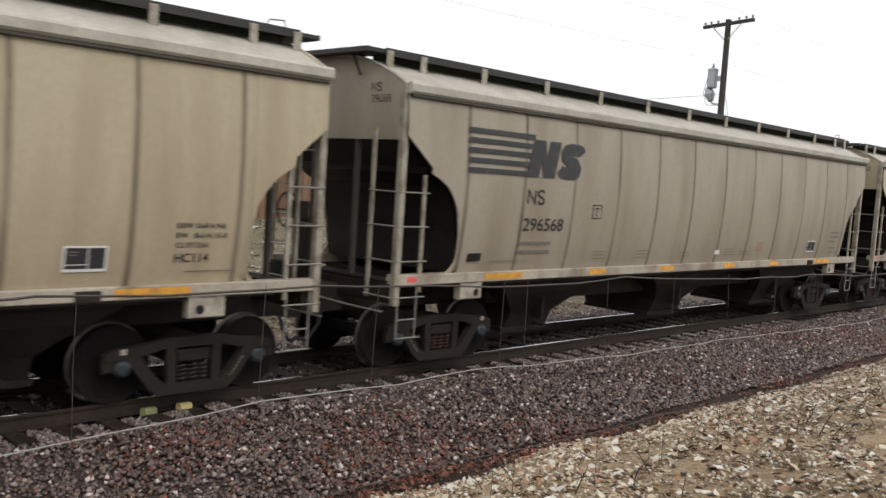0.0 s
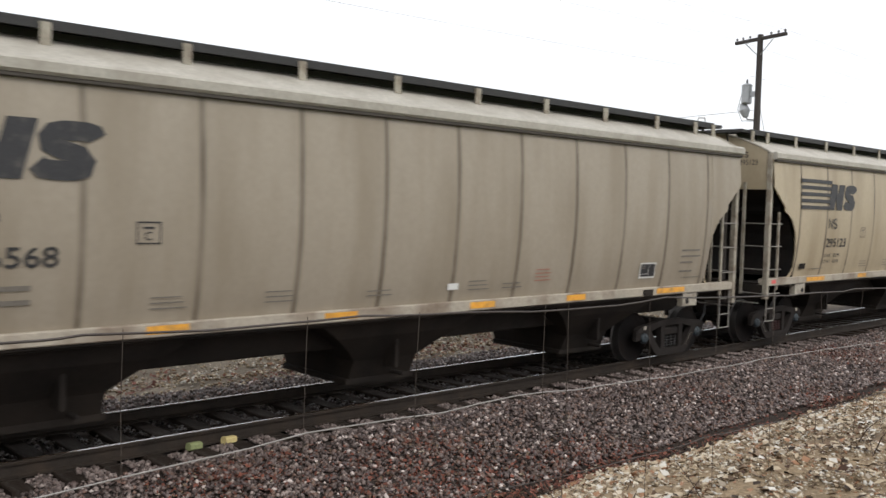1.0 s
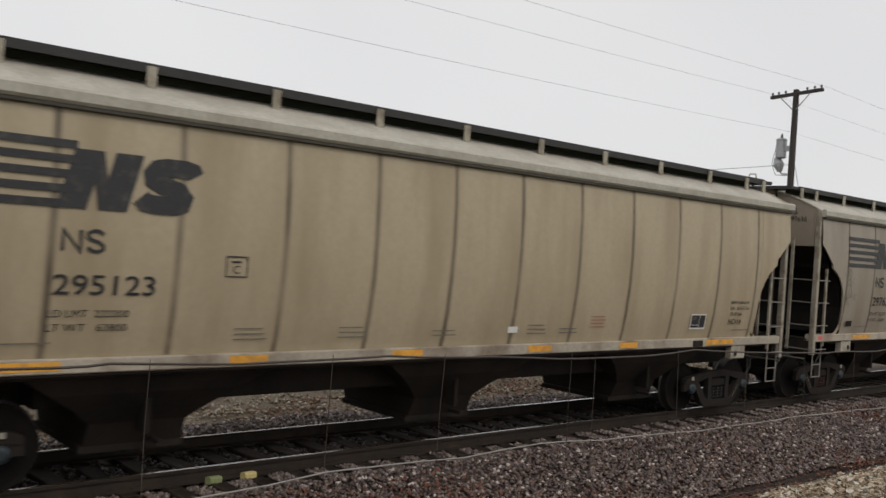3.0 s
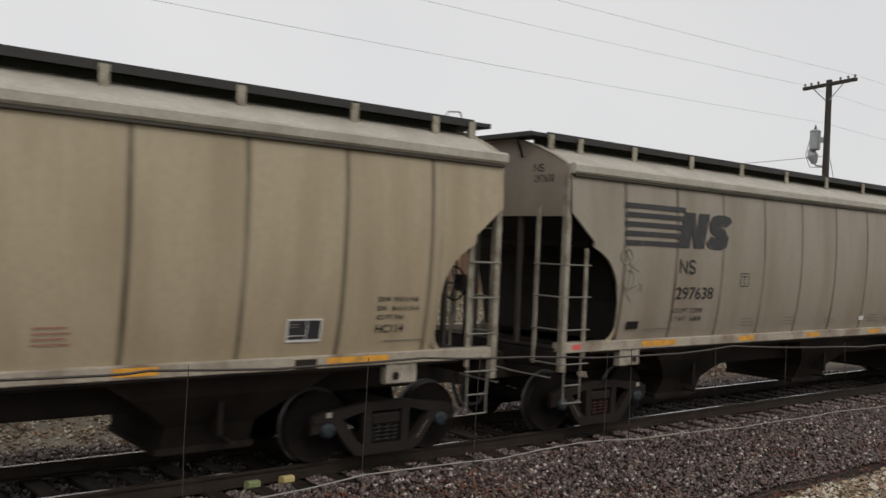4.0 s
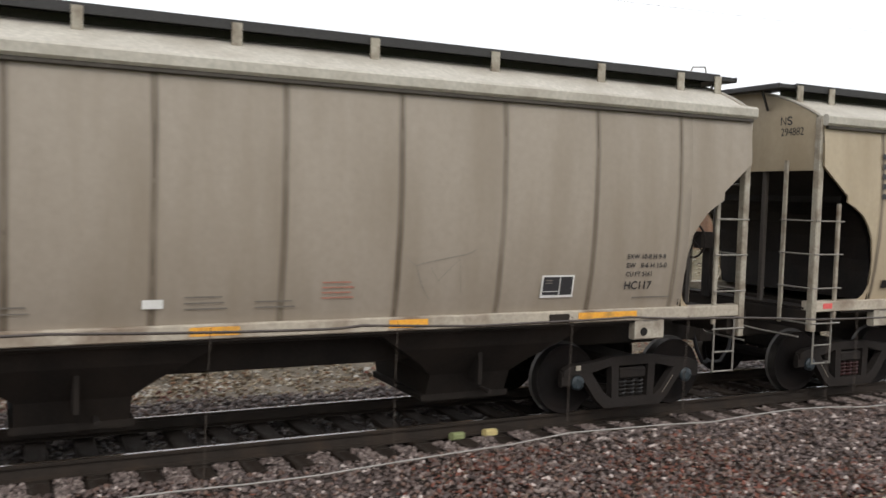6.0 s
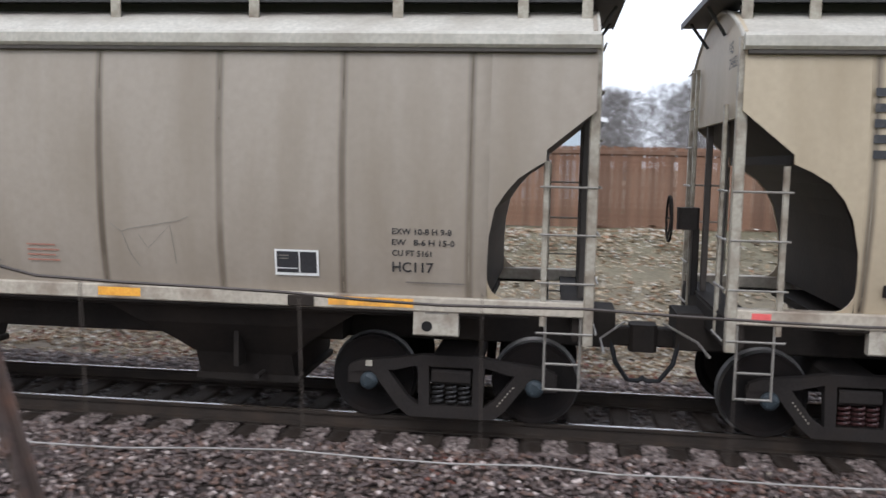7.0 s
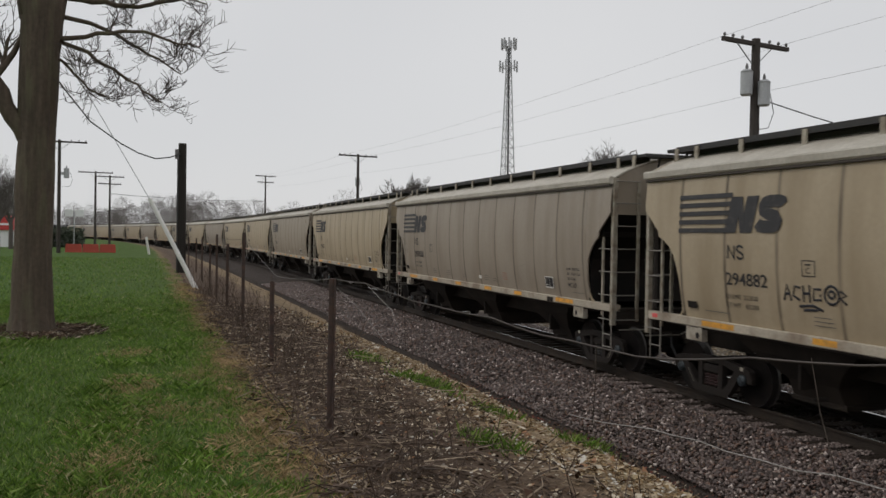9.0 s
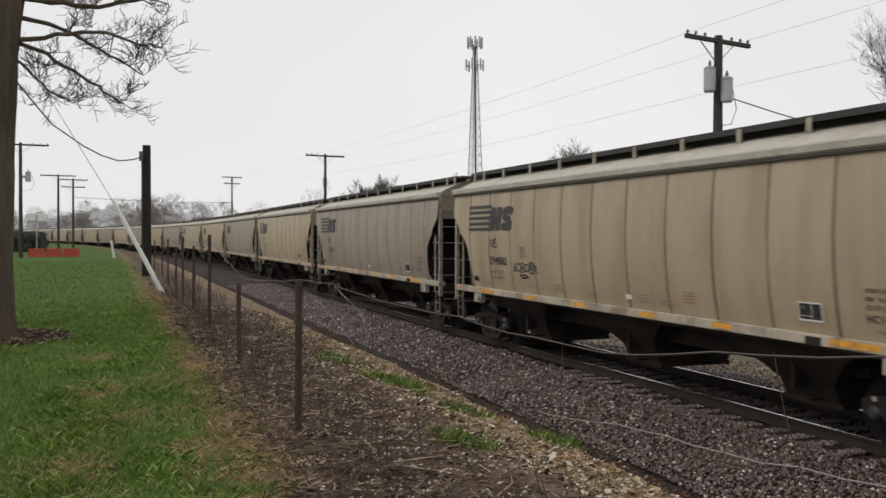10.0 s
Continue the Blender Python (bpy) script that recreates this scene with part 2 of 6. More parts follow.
M["bark"] = mat("furrowed bark", (0.085, 0.063, 0.044), 0.85, var=0.6, scale=3.0, stretch=(5, 5, 0.6), fine=16, bump=0.9,
                dirt=(0.12, 0.112, 0.064), dirt_at=0.62, dirt_scale=2.5, dirt_stretch=(2, 2, 0.5))
M["twig"] = mat("dark twigs", (0.075, 0.06, 0.052), 0.8, var=0.2, scale=2)
M["fartwig"] = mat("grey winter twigs", (0.095, 0.082, 0.074), 0.85, var=0.25, scale=0.3)
M["evergreen"] = mat("dark shrub leaves", (0.05, 0.062, 0.04), 0.8, var=0.3, scale=1)
M["cedar"] = mat("weathered cedar board", (0.185, 0.1, 0.06), 0.75, var=0.3, scale=2, stretch=(5, 5, 0.5), fine=25, bump=0.2,
                 dirt=(0.26, 0.185, 0.13), dirt_at=0.62, dirt_scale=1.5, dirt_stretch=(4, 4, 0.6), rnd=0.28)
M["siding"] = mat("pale blue siding", (0.5, 0.58, 0.64), 0.6, var=0.05)
M["trimwhite"] = mat("white trim", (0.78, 0.78, 0.78), 0.5, var=0.04)
M["shingle"] = mat("grey shingles", (0.22, 0.22, 0.23), 0.85, var=0.2, scale=5)
M["redpaint"] = mat("red painted metal", (0.55, 0.05, 0.05), 0.5, var=0.1)
M["orangered"] = mat("faded red plastic", (0.42, 0.062, 0.04), 0.5, var=0.15)
M["guard"] = mat("white plastic guy guard", (0.68, 0.67, 0.64), 0.45, var=0.1, scale=3)
M["carpaint"] = mat("grey car paint", (0.2, 0.2, 0.22), 0.3, var=0.05)
M["glass"] = mat("dark window glass", (0.02, 0.022, 0.025), 0.1, var=0.05, bump=0)


def ground_material():
    """Bands of ground along the track, read from the distance across it."""
    m = bpy.data.materials.new("trackside ground")
    m.use_nodes = True
    n, l = m.node_tree.nodes, m.node_tree.links
    b = n["Principled BSDF"]
    b.inputs["Roughness"].default_value = 0.85
    b.inputs["Specular IOR Level"].default_value = 0.15
    at = n.new("ShaderNodeAttribute")
    at.attribute_name = "across"
    geo = n.new("ShaderNodeNewGeometry")

    def nz(scale, detail=6):
        t = n.new("ShaderNodeTexNoise")
        t.inputs["Scale"].default_value, t.inputs["Detail"].default_value = scale, detail
        l.new(geo.outputs["Position"], t.inputs[0])
        return t.outputs[0]

    def math(op, a, c):
        x = n.new("ShaderNodeMath")
        x.operation = op
        for s, val in zip(x.inputs, (a, c)):
            if isinstance(val, (int, float)):
                s.default_value = val
            else:
                l.new(val, s)
        return x.outputs[0]

    wob = math("MULTIPLY", math("SUBTRACT", nz(0.9), 0.5), 1.5)
    wob2 = math("MULTIPLY", math("SUBTRACT", nz(7), 0.5), 0.7)
    y = math("ADD", math("ADD", at.outputs["Fac"], wob), wob2)
    ramp = n.new("ShaderNodeValToRGB")
    l.new(math("DIVIDE", math("ADD", y, 4.0), 40.0), ramp.inputs[0])
    bands = [(-4, (0.054, 0.104, 0.015)), (0.75, (0.06, 0.1, 0.018)), (1.0, (0.19, 0.135, 0.07)), (1.3, (0.115, 0.078, 0.052)),
             (1.9, (0.085, 0.059, 0.042)), (3.1, (0.12, 0.083, 0.056)), (3.7, (0.22, 0.163, 0.1)), (5.6, (0.27, 0.2, 0.125)),
             (6.0, (0.045, 0.03, 0.022)), (6.7, (0.035, 0.027, 0.022)), (7.0, (0.05, 0.04, 0.035)), (12.8, (0.08, 0.064, 0.056)),
             (13.6, (0.21, 0.175, 0.135)), (18.0, (0.25, 0.205, 0.16)), (24.0, (0.26, 0.21, 0.155)), (29.0, (0.09, 0.1, 0.04))]
    e = ramp.color_ramp.elements
    for i, (p, c) in enumerate(bands):
        q = e[i] if i < 2 else e.new(0.5)
        q.position = (p + 4) / 40
    for q, (p, c) in zip(sorted(e, key=lambda q: q.position), bands):
        q.color = (*c, 1)
    mix = n.new("ShaderNodeMix")
    mix.data_type, mix.blend_type = "RGBA", "OVERLAY"
    mix.inputs[0].default_value = 0.75
    l.new(ramp.outputs[0], mix.inputs[6])
    l.new(nz(22, 4), mix.inputs[7])
    patch = n.new("ShaderNodeMix")
    patch.data_type, patch.blend_type = "RGBA", "OVERLAY"
    patch.inputs[0].default_value = 0.5
    l.new(mix.outputs[2], patch.inputs[6])
    l.new(nz(1.7, 5), patch.inputs[7])
    l.new(patch.outputs[2], b.inputs["Base Color"])
    bp = n.new("ShaderNodeBump")
    bp.inputs["Strength"].default_value, bp.inputs["Distance"].default_value = 0.6, 0.05
    l.new(nz(25, 4), bp.inputs["Height"])
    l.new(bp.outputs[0], b.inputs["Normal"])
    return m


M["ground"] = ground_material()


# ---------------------------------------------------------------- mesh helpers
class Mesh:
    """Collects vertices and faces of one part."""

    def __init__(self):
        self.v, self.f = [], []

    def add(self, verts, faces):
        o = len(self.v)
        self.v += [tuple(p) for p in verts]
        self.f += [tuple(i + o for i in f) for f in faces]
        return self

    def box(self, a, b, c=0.0):
        """A box from corner a to corner b, its edges along the longest axis chamfered by c."""
        size = [b[i] - a[i] for i in range(3)]
        k = size.index(max(size))
        i, j = [q for q in range(3) if q != k]
        c = min(c, size[i] * 0.4, size[j] * 0.4)
        if c > 0:
            sec = [(a[i] + c, a[j]), (b[i] - c, a[j]), (b[i], a[j] + c), (b[i], b[j] - c), (b[i] - c, b[j]), (a[i] + c, b[j]), (a[i], b[j] - c), (a[i], a[j] + c)]
        else:
            sec = [(a[i], a[j]), (b[i], a[j]), (b[i], b[j]), (a[i], b[j])]
        n, verts = len(sec), []
        for w in (a[k], b[k]):
            for p, q in sec:
                co = [0, 0, 0]
                co[i], co[j], co[k] = p, q, w
                verts.append(co)
        faces = [tuple(range(n - 1, -1, -1)), tuple(range(n, 2 * n))] + [(q, (q + 1) % n, n + (q + 1) % n, n + q) for q in range(n)]
        return self.add(verts, faces)

    def tube(self, points, radii, n=6, cap=True):
        """A tube along points."""
        pts = [Vector(p) for p in points]
        if isinstance(radii, (int, float)):
            radii = [radii] * len(pts)
        verts, faces = [], []
        up = Vector((0.31, 0.17, 0.94))
        for k, p in enumerate(pts):
            d = (pts[min(k + 1, len(pts) - 1)] - pts[max(k - 1, 0)]).normalized()
            a = d.cross(up)
            if a.length < 0.05:
                a = d.cross(Vector((1, 0.2, 0)))
            a.normalize()
            b = d.cross(a)
            for q in range(n):
                w = 2 * math.pi * q / n
                verts.append(p + radii[k] * (math.cos(w) * a + math.sin(w) * b))
        for k in range(len(pts) - 1):
            for q in range(n):
                r = (q + 1) % n
                faces.append((k * n + q, k * n + r, (k + 1) * n + r, (k + 1) * n + q))
        if cap:
            faces += [tuple(range(n - 1, -1, -1)), tuple(range((len(pts) - 1) * n, len(pts) * n))]
        return self.add(verts, faces)

    def lathe(self, profile, centre, n=24, close=True):
        """A turned form about the y axis through centre; profile rows are (y, radius)."""
        verts, faces = [], []
        for y, r in profile:
            for q in range(n):
                w = 2 * math.pi * q / n
                verts.append((centre[0] + r * math.cos(w), centre[1] + y, centre[2] + r * math.sin(w)))
        for k in range(len(profile) - 1):
            for q in range(n):
                r = (q + 1) % n
                faces.append((k * n + q, k * n + r, (k + 1) * n + r, (k + 1) * n + q))
        if close:
            faces += [tuple(range(n)), tuple(range(len(profile) * n - 1, (len(profile) - 1) * n - 1, -1))]
        return self.add(verts, faces)

    def prism(self, poly, y0, y1):
        """A polygon of (x, z) given thickness from y0 to y1."""
        n = len(poly)
        verts = [(x, y0, z) for x, z in poly] + [(x, y1, z) for x, z in poly]
        faces = [tuple(range(n)), tuple(range(2 * n - 1, n - 1, -1))] + [(q, q + n, (q + 1) % n + n, (q + 1) % n) for q in range(n)]
        return self.add(verts, faces)

    def strip(self, rows, close=False):
        """Quads between rows of points of the same length."""
        n = len(rows[0])
        verts = [p for r in rows for p in r]
        faces = []
        for k in range(len(rows) - 1):
            for q in range(n if close else n - 1):
                r = (q + 1) % n
                faces.append((k * n + q, k * n + r, (k + 1) * n + r, (k + 1) * n + q))
        return self.add(verts, faces)

    def data(self, name, material, smooth=False, fix=True):
        me = bpy.data.meshes.new(name)
        me.from_pydata(self.v, [], self.f)
        if fix and len(self.v) < 20000:
            bm = bmesh.new()
            bm.from_mesh(me)
            bmesh.ops.recalc_face_normals(bm, faces=bm.faces)
            bm.to_mesh(me)
            bm.free()
        me.materials.append(material)
        if smooth:
            me.polygons.foreach_set("use_smooth", [True] * len(me.polygons))
        me.update()
        return me


def part(name, mesh, material, parent, label="", smooth=False):
    ob = new(name, mesh.data(name, M[material], smooth))
    ob.parent = parent
    if label:
        ob["label"] = label
    return ob


def thing(name, label, category, group="", kind=""):
    ob = new(name)
    ob.empty_display_size = 0.2
    return tagged(ob, label, category, group, kind)


def arrays(name, verts, faces, material):
    """A large mesh straight from number arrays; all faces have as many corners as the second axis of faces says."""
    me = bpy.data.meshes.new(name)
    me.vertices.add(len(verts))
    me.vertices.foreach_set("co", np.asarray(verts, dtype=np.float32).ravel())
    k = faces.shape[1]
    me.loops.add(faces.size)
    me.loops.foreach_set("vertex_index", faces.astype(np.int32).ravel())
    me.polygons.add(len(faces))
    me.polygons.foreach_set("loop_start", np.arange(0, faces.size, k, dtype=np.int32))
    me.update(calc_edges=True)
    me.materials.append(M[material])
    return me


# ---------------------------------------------------------------- the lie of the land
def bend(x):
    """How far the line has swung aside at x, on its long curve in the distance."""
    return -(x + 75) ** 2 / 1400 if x < -75 else 0.0


def slope(x):
    return -(x + 75) / 700 if x < -75 else 0.0


PROFILE = [(-400, 1.2), (-30, 1.15), (0.6, 1.12), (1.2, 1.08), (2.2, 1.02), (3.2, 0.9), (4.2, 0.6), (5.3, 0.15), (6.1, -0.22), (6.6, -0.36), (7.0, -0.33), (7.8, -0.25),
           (C - 1.55, -0.19), (C - 1.3, -0.212), (C - 0.9, -0.215), (C - 0.7, -0.25), (C + 1.3, -0.25), (C + 1.55, -0.2), (C + 2.6, -0.3), (C + 4, -0.3), (16.5, 0.2), (19.5, 1.3), (21, 1.45), (40, 1.6), (900, 2)]
PY, PZ = [p[0] for p in PROFILE], [p[1] for p in PROFILE]


def land(x, y):
    q = float(np.interp(y - bend(x), PY, PZ))
    amount = 0.1 if 1.0 < y - bend(x) < 6.2 or 13.5 < y - bend(x) < 21 else 0.03
    if y - bend(x) < 0.7:
        return q
    return q + amount * noise.noise((x * 0.7, y * 0.7, 0)) + 0.5 * amount * noise.noise((x * 2.3, y * 2.3, 5))


def ground():
    xs = [-1500, -900, -600, -450] + list(np.arange(-360, -60, 10)) + list(np.arange(-60, -24, 2.0)) + list(np.arange(-24, 26, 0.5)) + list(np.arange(26, 60, 3)) + [70, 90, 130, 200, 320, 500, 900, 1500]
    ys = [-1500, -700, -300, -140, -70, -40, -25, -16, -10, -7, -5, -3.5, -2.5, -1.7] + list(np.arange(-1.0, 9.0, 0.28)) + [9.0, 10, 11, 12, 12.6, 13.3, 14, 14.6, 15.3, 16, 16.8, 17.6, 18.5, 19.5, 20.5, 21.5, 24, 28, 34, 45, 60, 90, 150, 300, 700, 1500]
    verts, across = [], []
    for x in xs:
        for y in ys:
            # the sheet is carried along with the bend near the line
            yy = y + bend(x) * (1 if y > -30 else 0)
            verts.append((x, yy, land(x, yy)))
            # paler ground comes nearer further along the bank
            across.append(min(5.6, y + 0.32 * min(8, max(0.0, x))) if 1.2 < y < 5.6 else y)
    n = len(ys)
    faces = [(i * n + j, (i + 1) * n + j, (i + 1) * n + j + 1, i * n + j + 1) for i in range(len(xs) - 1) for j in range(n - 1)]
    me = arrays("ground", verts, np.array(faces), "ground")
    me.attributes.new("across", "FLOAT", "POINT").data.foreach_set("value", np.array(across, dtype=np.float32))
    me.polygons.foreach_set("use_smooth", [True] * len(me.polygons))
    tagged(new("ground", me), "lawn, brown brushy verge and stony trackside earth", "ground", kind="structure")


ground()


# ---------------------------------------------------------------- the track
def along():
    return list(np.arange(-420, -70, 6.0)) + list(np.arange(-70, 100, 5.0)) + [160, 300, 600]


def at_track(x, off, z):
    s = slope(x)
    k = math.hypot(1, s)
    return (x - off * s / k, C + bend(x) + off / k, z)


track = thing("railway_track", "single railway track with rusty rails on dark timber ties", "railway", kind="structure")


def rails():
    head = [(-0.068, -0.172), (0.068, -0.172), (0.068, -0.158), (0.01, -0.14), (0.009, -0.045), (0.036, -0.036), (0.037, -0.006), (0.03, -0.001), (-0.03, -0.001), (-0.037, -0.006), (-0.036, -0.036), (-0.009, -0.045), (-0.01, -0.14), (-0.068, -0.158)]
    for side in (-1, 1):
        m = Mesh().strip([[at_track(x, side * 0.755 + p, z) for p, z in head] for x in along()], close=True)
        rail = part("rail", m, "rail", track)
        m = Mesh().strip([[at_track(x, side * 0.755 + p, z) for p, z in ((-0.026, 0.001), (0.026, 0.001))] for x in along()])
        part("running_surface", m, "railtop", rail, "polished bright running surface")


rails()


TIES = []


def ties():
    rng = random.Random(4)
    data = []
    for k in range(4):
        m = Mesh().box((-0.115, -1.28, -0.34), (0.115, 1.28, -0.17), 0.012)
        data.append(m.data("tie", M["tie"]))
    plate = Mesh().box((-0.09, -0.17, -0.172), (0.09, 0.17, -0.158), 0.004).data("tie_plate", M["rail"])
    x = -62.0
    while x < 62:
        TIES.append(x)
        if -36 < x < 45:
            ob = new("tie", rng.choice(data))
            ob.parent = track
            ob.matrix_basis = pose(x, C + rng.uniform(-0.04, 0.04), rng.uniform(-0.015, 0.005), 0, 0, rng.uniform(-1.5, 1.5))
            for side in (-0.755, 0.755):
                if -8 < x < 14 and side < 0:
                    p = new("tie_plate", plate)
                    p.parent = ob
                    p.matrix_basis = pose(0, side, 0)
        x += 0.52 + rng.uniform(-0.02, 0.02)


ties()


# ---------------------------------------------------------------- the hopper cars
HALF = 8.255
SIDE = [(1.44, 1.47), (1.6, 1.51), (1.9, 1.56), (2.35, 1.605), (2.95, 1.625), (3.5, 1.605), (3.8, 1.58), (4.0, 1.555)]
# outlines of the cut-outs at the two ends of the side, from the sill upwards
CUTS = {1: [(7.24, 1.44), (7.235, 1.9), (7.245, 2.08), (7.3, 2.36), (7.41, 2.53), (7.53, 2.67), (7.66, 2.76), (7.79, 2.84), (7.795, 2.95), (8.255, 3.33)],
        -1: [(7.115, 1.44), (7.112, 1.85), (7.125, 2.03), (7.2, 2.35), (7.29, 2.53), (7.42, 2.68), (7.6, 2.79), (7.765, 2.86), (7.77, 2.95), (8.255, 3.35)]}
RIBS = [-7.05 + 1.282 * k for k in range(12)]
BRACKETS = [-8.15, -7.5] + [-6.2 + 1.55 * k for k in range(9)] + [7.5, 8.15]


def half_width(z):
    return float(np.interp(z, [p[0] for p in SIDE], [p[1] for p in SIDE]))


def cut_low(s):
    """The lower edge of the side sheet at s."""
    a, cut = abs(s), sorted(CUTS[1 if s > 0 else -1])
    low = min(p[0] for p in cut)
    return 1.44 if a <= low else float(np.interp(a, [p[0] for p in cut], np.maximum.accumulate([p[1] for p in cut])))


def roof_z(y):
    return 4.03 + 0.47 * (1 - (abs(y) / 1.56) ** 2.0)


def flat_text(text, size, shear=0.0, bold=0.0):
    cu = bpy.data.curves.new("text", "FONT")
    cu.body, cu.size, cu.shear, cu.resolution_u, cu.offset = text, size, shear, 3, bold
    ob = new("text", cu)
    bpy.context.view_layer.update()
    me = ob.to_mesh()
    verts, faces = [tuple(v.co[:2]) for v in me.vertices], [tuple(p.vertices) for p in me.polygons]
    ob.to_mesh_clear()
    bpy.data.objects.remove(ob)
    return verts, faces


def on_side(m, verts, faces, s, z, lift=0.019, wide=None, tall=None):
    """Lays flat (x, y) shapes on the camera side of a car, their left foot at (s, z)."""
    xs, ys = [v[0] for v in verts], [v[1] for v in verts]
    kx = wide / (max(xs) - min(xs)) if wide else 1
    ky = tall / (max(ys) - min(ys)) if tall else 1
    out = []
    for x, y in verts:
        zz = z + (y - min(ys)) * ky
        out.append((s + (x - min(xs)) * kx, -half_width(zz) - lift, zz))
    m.add(out, faces)


def quad(w, h, skew=0.0):
    return [(0, 0), (w, 0), (w + skew, h), (skew, h)], [(0, 1, 2, 3)]


def banded(m, s, z, w, h, n=4, lift=0.019):
    """A rectangle laid in strips, so that it follows the bulge of the side."""
    for k in range(n):
        v, f = quad(w, h / n)
        on_side(m, v, f, s, z + k * h / n, lift)


def pen_strip(points, pen):
    """One connected band of even width along a line."""
    pts = [Vector(p) for p in points]
    verts, faces = [], []
    for i, p in enumerate(pts):
        d0 = (p - pts[i - 1]).normalized() if i else (pts[1] - p).normalized()
        d1 = (pts[i + 1] - p).normalized() if i + 1 < len(pts) else d0
        d = (d0 + d1).normalized()
        q = Vector((-d.y, d.x)) * (pen / 2) / max(0.55, d.dot(d1))
        verts += [tuple(p - q), tuple(p + q)]
        if i:
            faces.append((2 * i - 2, 2 * i, 2 * i + 1, 2 * i - 1))
    return verts, faces


def mark_shapes(w, h, lean=0.27):
    """Two slanted block shapes of a painted mark, in a field w wide and h high."""
    k = lean * h
    n = [(0, 0), (0.21, 0), (0.21, 0.46), (0.21, 1), (0, 1), (0.295, 0), (0.295, 0.54), (0.505, 0), (0.505, 1), (0.295, 1)]
    first = [(x * w + y * k, y * h) for x, y in n], [(0, 1, 2, 3, 4), (2, 5, 6, 3), (5, 7, 8, 9, 6)]
    line = [(0.575, 0.28), (0.62, 0.19), (0.7, 0.165), (0.85, 0.165), (0.905, 0.21), (0.91, 0.32), (0.86, 0.43), (0.78, 0.48), (0.7, 0.53), (0.63, 0.6), (0.61, 0.7), (0.63, 0.79), (0.7, 0.835), (0.86, 0.835), (0.925, 0.8), (0.95, 0.73)]
    return first, pen_strip([(x * w + y * k, y * h) for x, y in line], 0.33 * h)


def small_mark(w, h, pen):
    """Two upright thin-stroked shapes."""
    n = [(0.0, 0), (0.0, 1), (0.42, 0), (0.42, 1)]
    line = [(0.6, 0.2), (0.7, 0.04), (0.85, 0.0), (0.97, 0.12), (0.97, 0.32), (0.85, 0.47), (0.7, 0.54), (0.6, 0.68), (0.6, 0.86), (0.72, 0.98), (0.86, 0.98), (0.97, 0.82)]
    return [pen_strip([(x * w, y * h) for x, y in p], pen) for p in (n, line)]


def mark_on_side(car, name, shapes, s, z, tint, label=""):
    for v, f in shapes:
        m = Mesh()
        on_side(m, v, f, s + min(p[0] for p in v), z + min(p[1] for p in v))
        part(name, m, tint, car, label)


